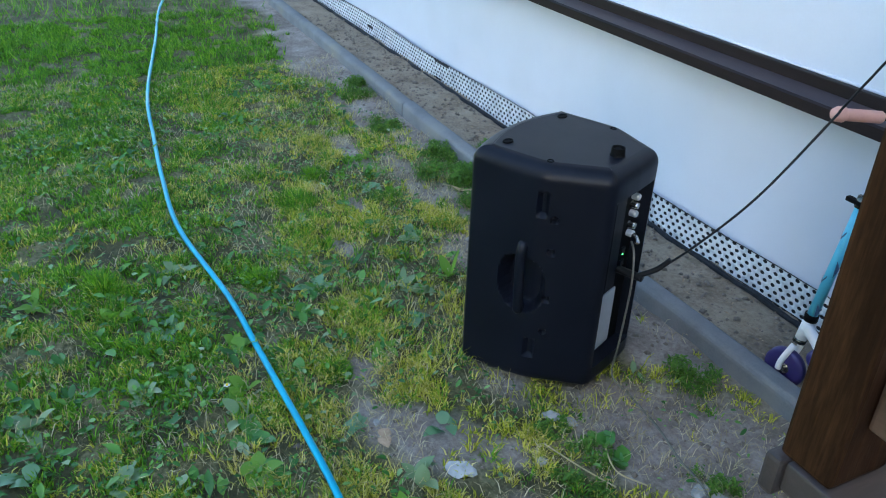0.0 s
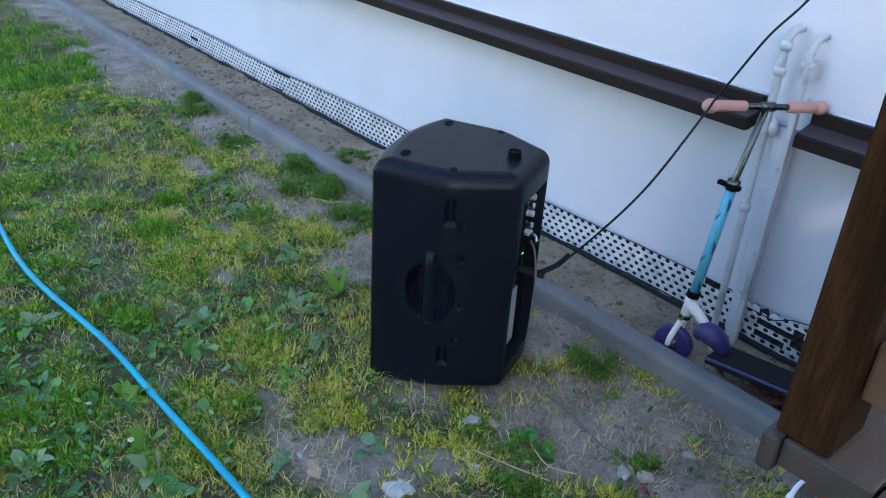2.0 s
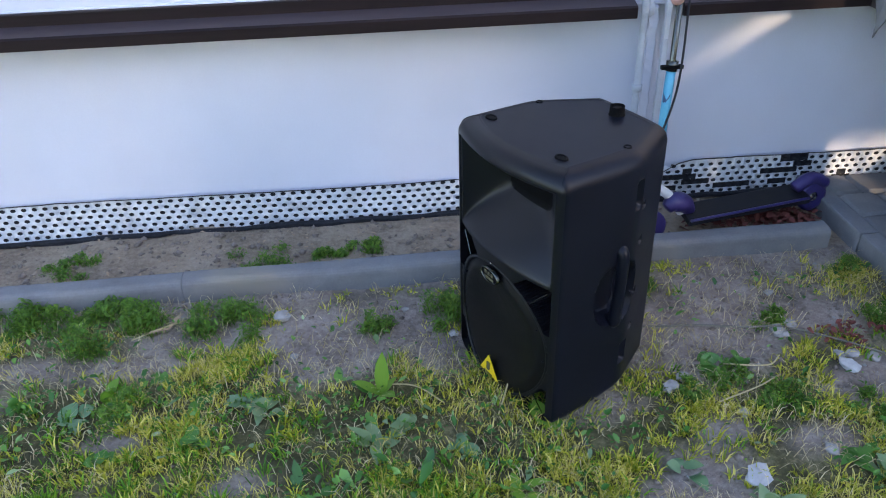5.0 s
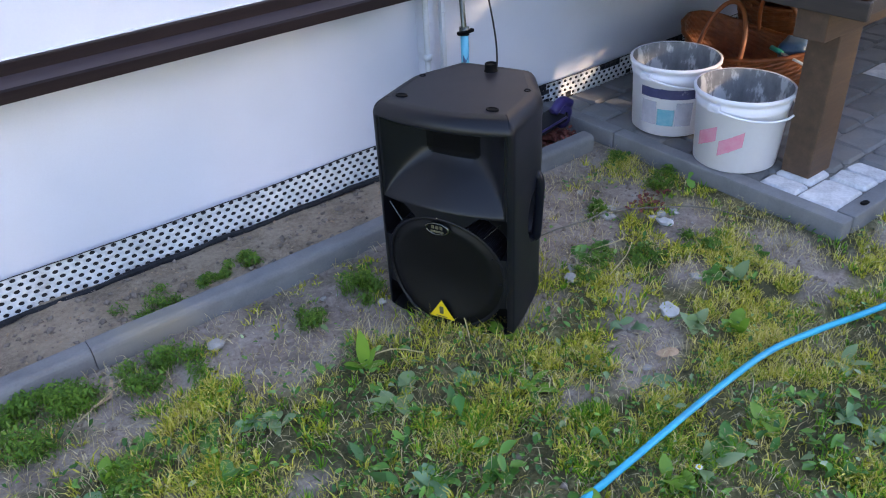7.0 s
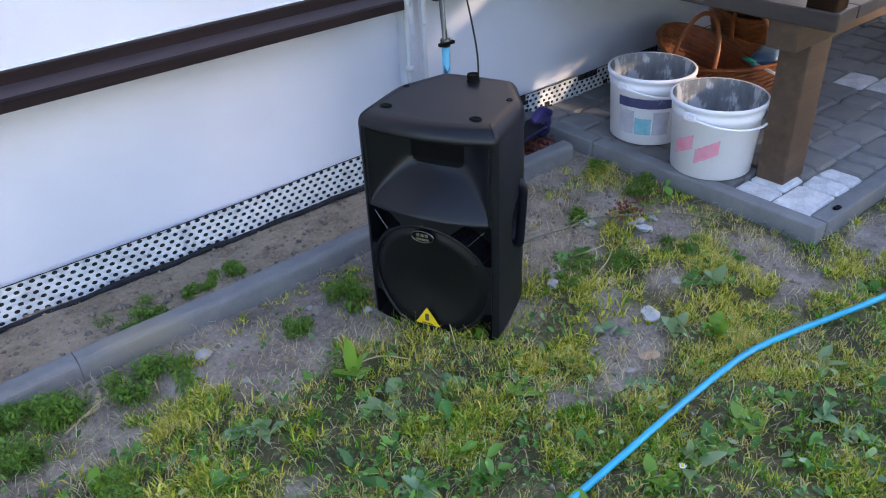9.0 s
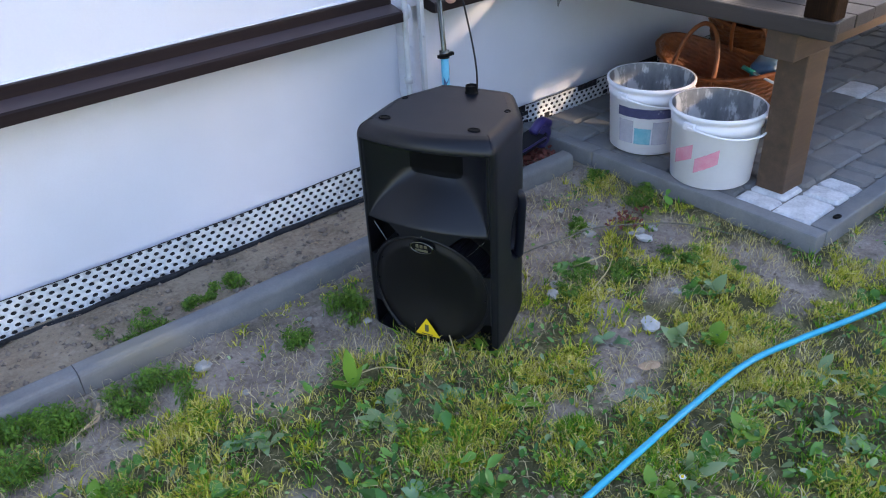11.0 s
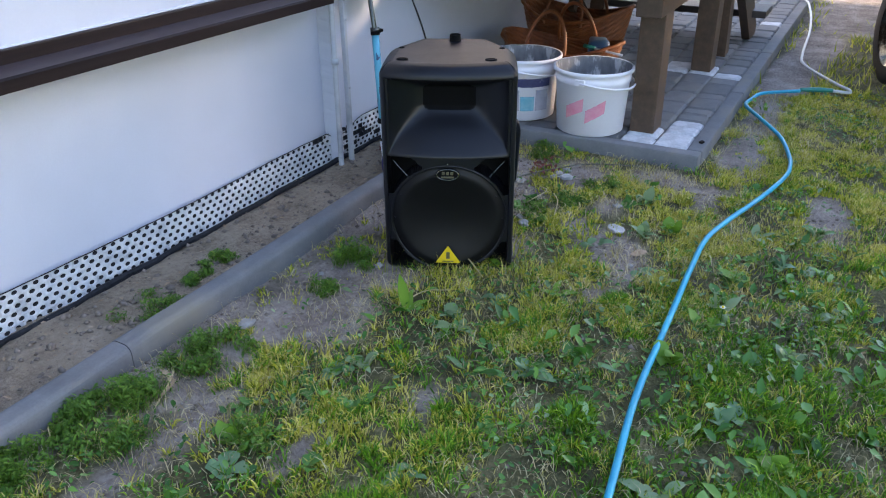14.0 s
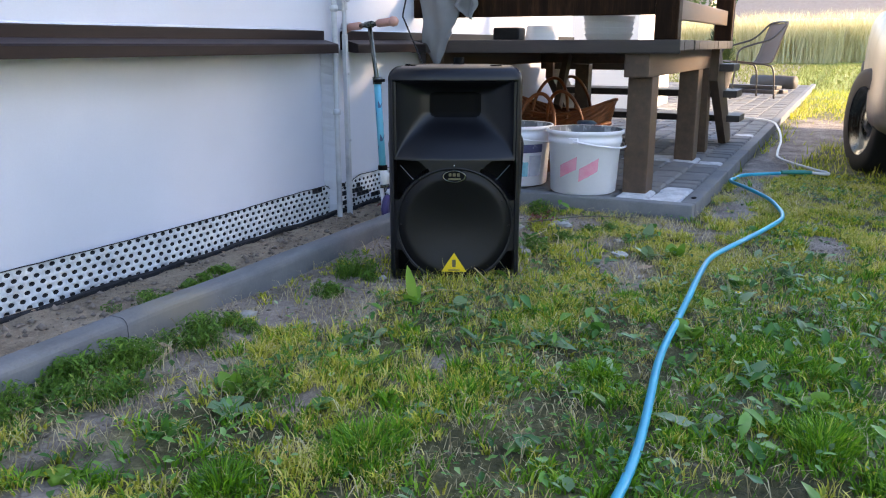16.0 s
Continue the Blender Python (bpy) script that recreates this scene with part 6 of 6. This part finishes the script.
def clump(loc, r, h, n, mat, label, zoff=0.0):
    ob = thing("weed_clump", (0, 0, 0), 0, label, "weed clump", "fine weed clumps")

    def spread_(m_):
        k = rng.integers(0, 9, m_)
        sub = np.random.default_rng(int(1000 * (loc[0] + 9) + 37 * (loc[1] + 5)))
        ca, cq, hs = sub.random(9) * 6.28, r * 1.05 * np.sqrt(sub.random(9)), 0.35 + 0.65 * sub.random(9)
        x, y = loc[0] + (cq * np.cos(ca))[k] + rng.normal(0, r * 0.15, m_), loc[1] + (cq * np.sin(ca))[k] * 0.8 + rng.normal(0, r * 0.18, m_)
        if loc[1] < KERB_Y:
            y = np.minimum(y, KERB_Y - 0.004 - 0.02 * rng.random(m_))
        q = np.hypot(x - loc[0], y - loc[1]) / r
        return x, y, np.clip(1.25 - 0.6 * q, 0.25, 1) * hs[k]

    x, y, f_ = spread_(n)
    blades("stalk_tuft", x, y, ground_z(x, y) + zoff, h * (0.4 + 0.6 * rng.random(n)) * f_, np.full(n, 0.0018), 0.2 + 0.8 * rng.random(n), mat, "", True, ob)["kind"] = "stuff"
    m_ = int(n * 1.5)
    x, y, f_ = spread_(m_)
    leaves("leaf_mass", x, y, ground_z(x, y) + zoff + h * rng.random(m_) ** 0.7 * f_, 0.0030 + 0.0065 * rng.random(m_) ** 2, 1.8 * (rng.random(m_) - 0.5), mat, "", ob, 0.45)["kind"] = "stuff"
    return ob


for (x_, y_), r_, h_ in (((-0.085, 0.31), 0.085, 0.09), ((-0.29, 0.28), 0.06, 0.05), ((-0.73, 0.36), 0.12, 0.07), ((-1.05, 0.36), 0.15, 0.085), ((-1.25, 0.42), 0.08, 0.08), ((0.47, 0.385), 0.085, 0.07), ((-1.07, 0.44), 0.08, 0.06), ((-1.36, 0.44), 0.10, 0.07), ((-1.78, 0.36), 0.13, 0.06), ((0.84, 0.15), 0.06, 0.04), ((1.20, 0.14), 0.08, 0.06), ((1.19, 0.40), 0.06, 0.05), ((0.72, -0.15), 0.08, 0.045), ((0.62, -0.06), 0.06, 0.04), ((0.95, -0.22), 0.08, 0.045), ((0.50, -0.10), 0.05, 0.04), ((-0.95, 0.02), 0.07, 0.05), ((-2.3, 0.42), 0.14, 0.08)):
    clump((x_, y_), r_, h_, int(560 * (r_ / 0.1) ** 2) + 120, M_DARKWEED, "dark green fine-leaved weed clump beside the edging")
for (x_, y_), r_ in (((-0.65, 0.68), 0.10), ((-0.43, 0.68), 0.05), ((-1.25, 0.70), 0.08), ((-0.30, 0.70), 0.06)):
    clump((x_, y_), r_, 0.035, 420, M_DARKWEED, "low weed clump growing in the sand strip")

for (x_, y_), r_, h_ in (((-1.06, -0.33), 0.10, 0.070), ((-0.67, -1.10), 0.08, 0.085), ((-1.28, -0.18), 0.07, 0.06), ((-0.52, -0.62), 0.07, 0.06), ((0.05, -0.55), 0.06, 0.05)):
    n = 700
    q, a = r_ * np.sqrt(rng.random(n)), rng.random(n) * 2 * np.pi
    x, y = x_ + q * np.cos(a), y_ + 0.8 * q * np.sin(a)
    tf = thing("grass_tuft", (0, 0, 0), 0, "thick tuft of longer bright green grass in the lawn", "grass tuft", "longer grass tufts")
    blades("blade_mass", x, y, ground_z(x, y) - 0.003, h_ * (0.4 + 0.6 * rng.random(n)) * (1.1 - 0.6 * q / r_), 0.0022 + 0.0018 * rng.random(n), 0.2 + 0.7 * rng.random(n), M_LUSH, "", True, tf, azim=a + rng.normal(0, 0.5, n))["kind"] = "stuff"

# ---- small loose things ----
def crumpled(name, loc, sx, sy, sz, mat, label, cat, seed):
    bm = bmesh.new()
    bmesh.ops.create_icosphere(bm, subdivisions=2, radius=1)
    for v in bm.verts:
        k = 1 + 0.45 * noise.noise(v.co * 1.7 + Vector((seed, 0, 0)))
        v.co = Vector((v.co.x * sx * k, v.co.y * sy * k, v.co.z * sz * k))
    ob = part(name, bm, mat)
    ob.location = (loc[0], loc[1], float(ground_z(*loc)) + sz * 0.75)
    ob.rotation_euler = (0, 0, seed)
    return tagged(ob, label, cat)


crumpled("crumpled_paper", (0.545, -0.40), 0.040, 0.026, 0.009, M_PAPER, "crumpled dirty white paper scrap on the lawn", "paper", 1)
crumpled("crumpled_paper", (0.95, -0.06), 0.030, 0.022, 0.012, M_PAPER, "crumpled white paper scrap on the dirt", "paper", 2)
for k, (x_, y_, s_) in enumerate([(-0.56, 0.365, 0.030), (0.46, -0.075, 0.026), (0.84, 0.11, 0.028), (-0.07, 0.22, 0.016), (0.50, -0.045, 0.02), (0.60, -0.20, 0.018), (-0.52, 0.18, 0.014), (0.9, 0.3, 0.016), (0.75, -0.34, 0.02), (0.3, -0.52, 0.014), (-0.2, 0.36, 0.012), (1.04, -0.03, 0.022), (0.96, 0.00, 0.018), (0.99, -0.01, 0.020), (0.88, 0.13, 0.024)]):
    crumpled("pebble", (x_, y_), s_, s_ * 0.75, s_ * 0.45, M_PEBBLE, "pale angular stone lying on the dirt", "stone", 3 + k)["group"] = "loose stones"
for k, (x_, y_, mat, L_, w_) in enumerate([(0.369, -0.534, M_DRYLEAF, 0.044, 0.018), (-0.88, 0.33, M_DRYLEAF, 0.09, 0.007)]):
    lf = thing("fallen_leaf", (x_, y_, float(ground_z(x_, y_)) + 0.018), 70 * k, "pale brown fallen leaf lying on the lawn", "leaf", "fallen leaves")
    part("blade", long_leaf(L_, w_, 0.25, 0.3, 0), mat, lf, smooth=True)
    part("blade", long_leaf(L_ * 0.8, w_, 0.2, 0.2, 2.2), mat, lf, smooth=True)
fl = thing("daisy", (0.066, -0.855, float(ground_z(0.066, -0.855)) + 0.002), 0, "small white daisy standing in the grass", "flower")
part("stalk", tube([(0, 0, 0), (0.004, 0, 0.03), (0, 0, 0.06)], 0.0012, 6), M_WEED, fl)
part("petals", ([(0, 0, 0.062)] + [(q * math.cos(math.pi * i / 12), q * math.sin(math.pi * i / 12), 0.064 - 0.002 * (i % 2)) for i in range(24) for q in (0.010 if i % 2 == 0 else 0.006,)], [(0, 1 + i, 1 + (i + 1) % 24) for i in range(24)]), M_DISH, fl, "white petals")
part("eye", spin([(0, 0.067), (0.0035, 0.066), (0.004, 0.062)], 10), M_YELLOW, fl, "yellow eye")
for k, pts in enumerate([[(-0.98, 0.30, 0.0), (-0.90, 0.33, 0.012), (-0.84, 0.37, 0.004)], [(-0.30, 0.02, 0.0), (-0.20, -0.02, 0.02), (-0.13, -0.08, 0.008)], [(0.62, -0.02, 0.0), (0.72, -0.06, 0.018), (0.78, -0.01, 0.004)], [(0.55, -0.16, 0.0), (0.66, -0.13, 0.01), (0.75, -0.08, 0.0)], [(0.0, -0.13, 0.0), (0.03, -0.07, 0.03), (0.05, -0.02, 0.05)]]):
    tw = thing("twig", (0, 0, 0), 0, "thin dry twig lying on the dirt", "twig", "twigs")
    part("stick", tube([(a_, b_, c_ - 0.008) for a_, b_, c_ in pts], 0.002, 6), M_STRAW, tw, smooth=True)
# dry stems leaning on the loudspeaker's foot
n = 150
x, y = rng.normal(-0.03, 0.11, n), rng.normal(-0.02, 0.09, n)
k = (x * 0.959 + y * 0.285) < 0.0
x, y = x[k], y[k]
n = len(x)
blades("long_grass_stems", x, y, ground_z(x, y), 0.03 + 0.055 * rng.random(n), np.full(n, 0.0020), 0.3 + 0.6 * rng.random(n), M_GRASS, "longer grass stems at the loudspeaker's foot")

n = 1500
u, v = rng.uniform(-0.30, 0.30, n), rng.uniform(-0.10, 0.46, n)
wide = np.where(v < 0.23, 0.213, 0.213 - 0.62 * (v - 0.23))
k = ((np.abs(u) > wide) & (np.abs(u) < wide + 0.05)) | (v < -0.025) & (v > -0.07) & (np.abs(u) < 0.25)
k &= rng.random(n) < np.where(u > 0, 1.0, 0.35)
u, v = u[k], v[k]
x, y = 0.033 + u * 0.4147 + v * 0.91, 0.011 - u * 0.91 + v * 0.4147
n = len(x)
blades("grass_fringe", x, y, ground_z(x, y), 0.025 + 0.045 * rng.random(n), np.full(n, 0.0032), 0.3 + 0.7 * rng.random(n), M_GRASS, "uncut grass fringe round the loudspeaker's foot")

# ---- paving stones ----
def stone_mesh(lx, ly, seed):
    g = random.Random(seed)
    b_ = 0.010
    j = lambda: g.uniform(-0.003, 0.003)
    vs = []
    for z_, i_ in ((-0.03, 0.0), (-0.010, 0.0), (0.0, b_)):
        for sx, sy in ((-1, -1), (1, -1), (1, 1), (-1, 1)):
            cx, cy = sx * (lx / 2 - i_), sy * (ly / 2 - i_)
            c_ = 0.012
            vs.append((cx - sx * c_ + j(), cy + j(), z_ + (j() * 0.6 if z_ == 0 else 0)))
            vs.append((cx + j(), cy - sy * c_ + j(), z_ + (j() * 0.6 if z_ == 0 else 0)))
    ring = [1, 0, 2, 3, 5, 4, 6, 7]
    fs = []
    for lv in range(2):
        for k in range(8):
            a, c_ = ring[k], ring[(k + 1) % 8]
            fs.append((lv * 8 + a, lv * 8 + c_, lv * 8 + 8 + c_, lv * 8 + 8 + a))
    fs.append(tuple(16 + k for k in ring))
    me = bpy.data.meshes.new("paving_stone")
    me.from_pydata(vs, [], fs)
    me.update()
    return me


sizes = (0.105, 0.145, 0.205)
meshes = {}
for s_ in sizes:
    for k in range(4):
        for wht in (0, 1):
            me = stone_mesh(s_ - 0.007, 0.143, 31 * k + int(s_ * 1000))
            me.materials.append(M_STONEW if wht else M_STONE)
            meshes[s_, k, wht] = me
g = random.Random(5)
FV, FF = [], []
count = 0
row_y = KRY + 0.07
r = 0
while row_y < 5.8:
    x = KFX + 0.068 - (0.05 if r % 2 else 0.0)
    x = max(x, KFX + 0.068)
    if row_y + 0.15 > WALL_Y:
        x = 3.93
    while x < 12.9:
        s_ = g.choice(sizes)
        k = g.randrange(4)
        cx, cy = x + s_ / 2, row_y + 0.075
        white = (cx < 1.73 and r == 0) or (r == 1 and cx < 1.60) or (r in (1, 2) and 2.62 < cx < 2.86) or (r == 0 and 2.66 < cx < 2.82) or (r == 0 and 4.2 < cx < 4.36) or (r == 3 and 2.55 < cx < 2.75) or (r == 2 and 7.0 < cx < 7.4)
        cz = PAVE_Z + g.uniform(-0.003, 0.003)
        if count < 300 and x < 5.2 and cy < 1.0:
            ob = new("paving_stone", meshes[s_, k, int(white)])
            ob.location, ob.rotation_euler = (cx, cy, cz), (g.uniform(-0.012, 0.012), g.uniform(-0.012, 0.012), g.choice((0, math.pi)) + g.uniform(-0.015, 0.015))
            ob.parent = pav
            count += 1
        else:
            me = meshes[s_, k, 0]
            off = len(FV)
            FV += [(v.co.x + cx, v.co.y + cy, v.co.z + cz) for v in me.vertices]
            FF += [tuple(off + q for q in p.vertices) for p in me.polygons]
        x += s_
    row_y += 0.150
    r += 1
tagged(part("far_paving_stones", (FV, FF), M_STONE, pav), kind="stuff")
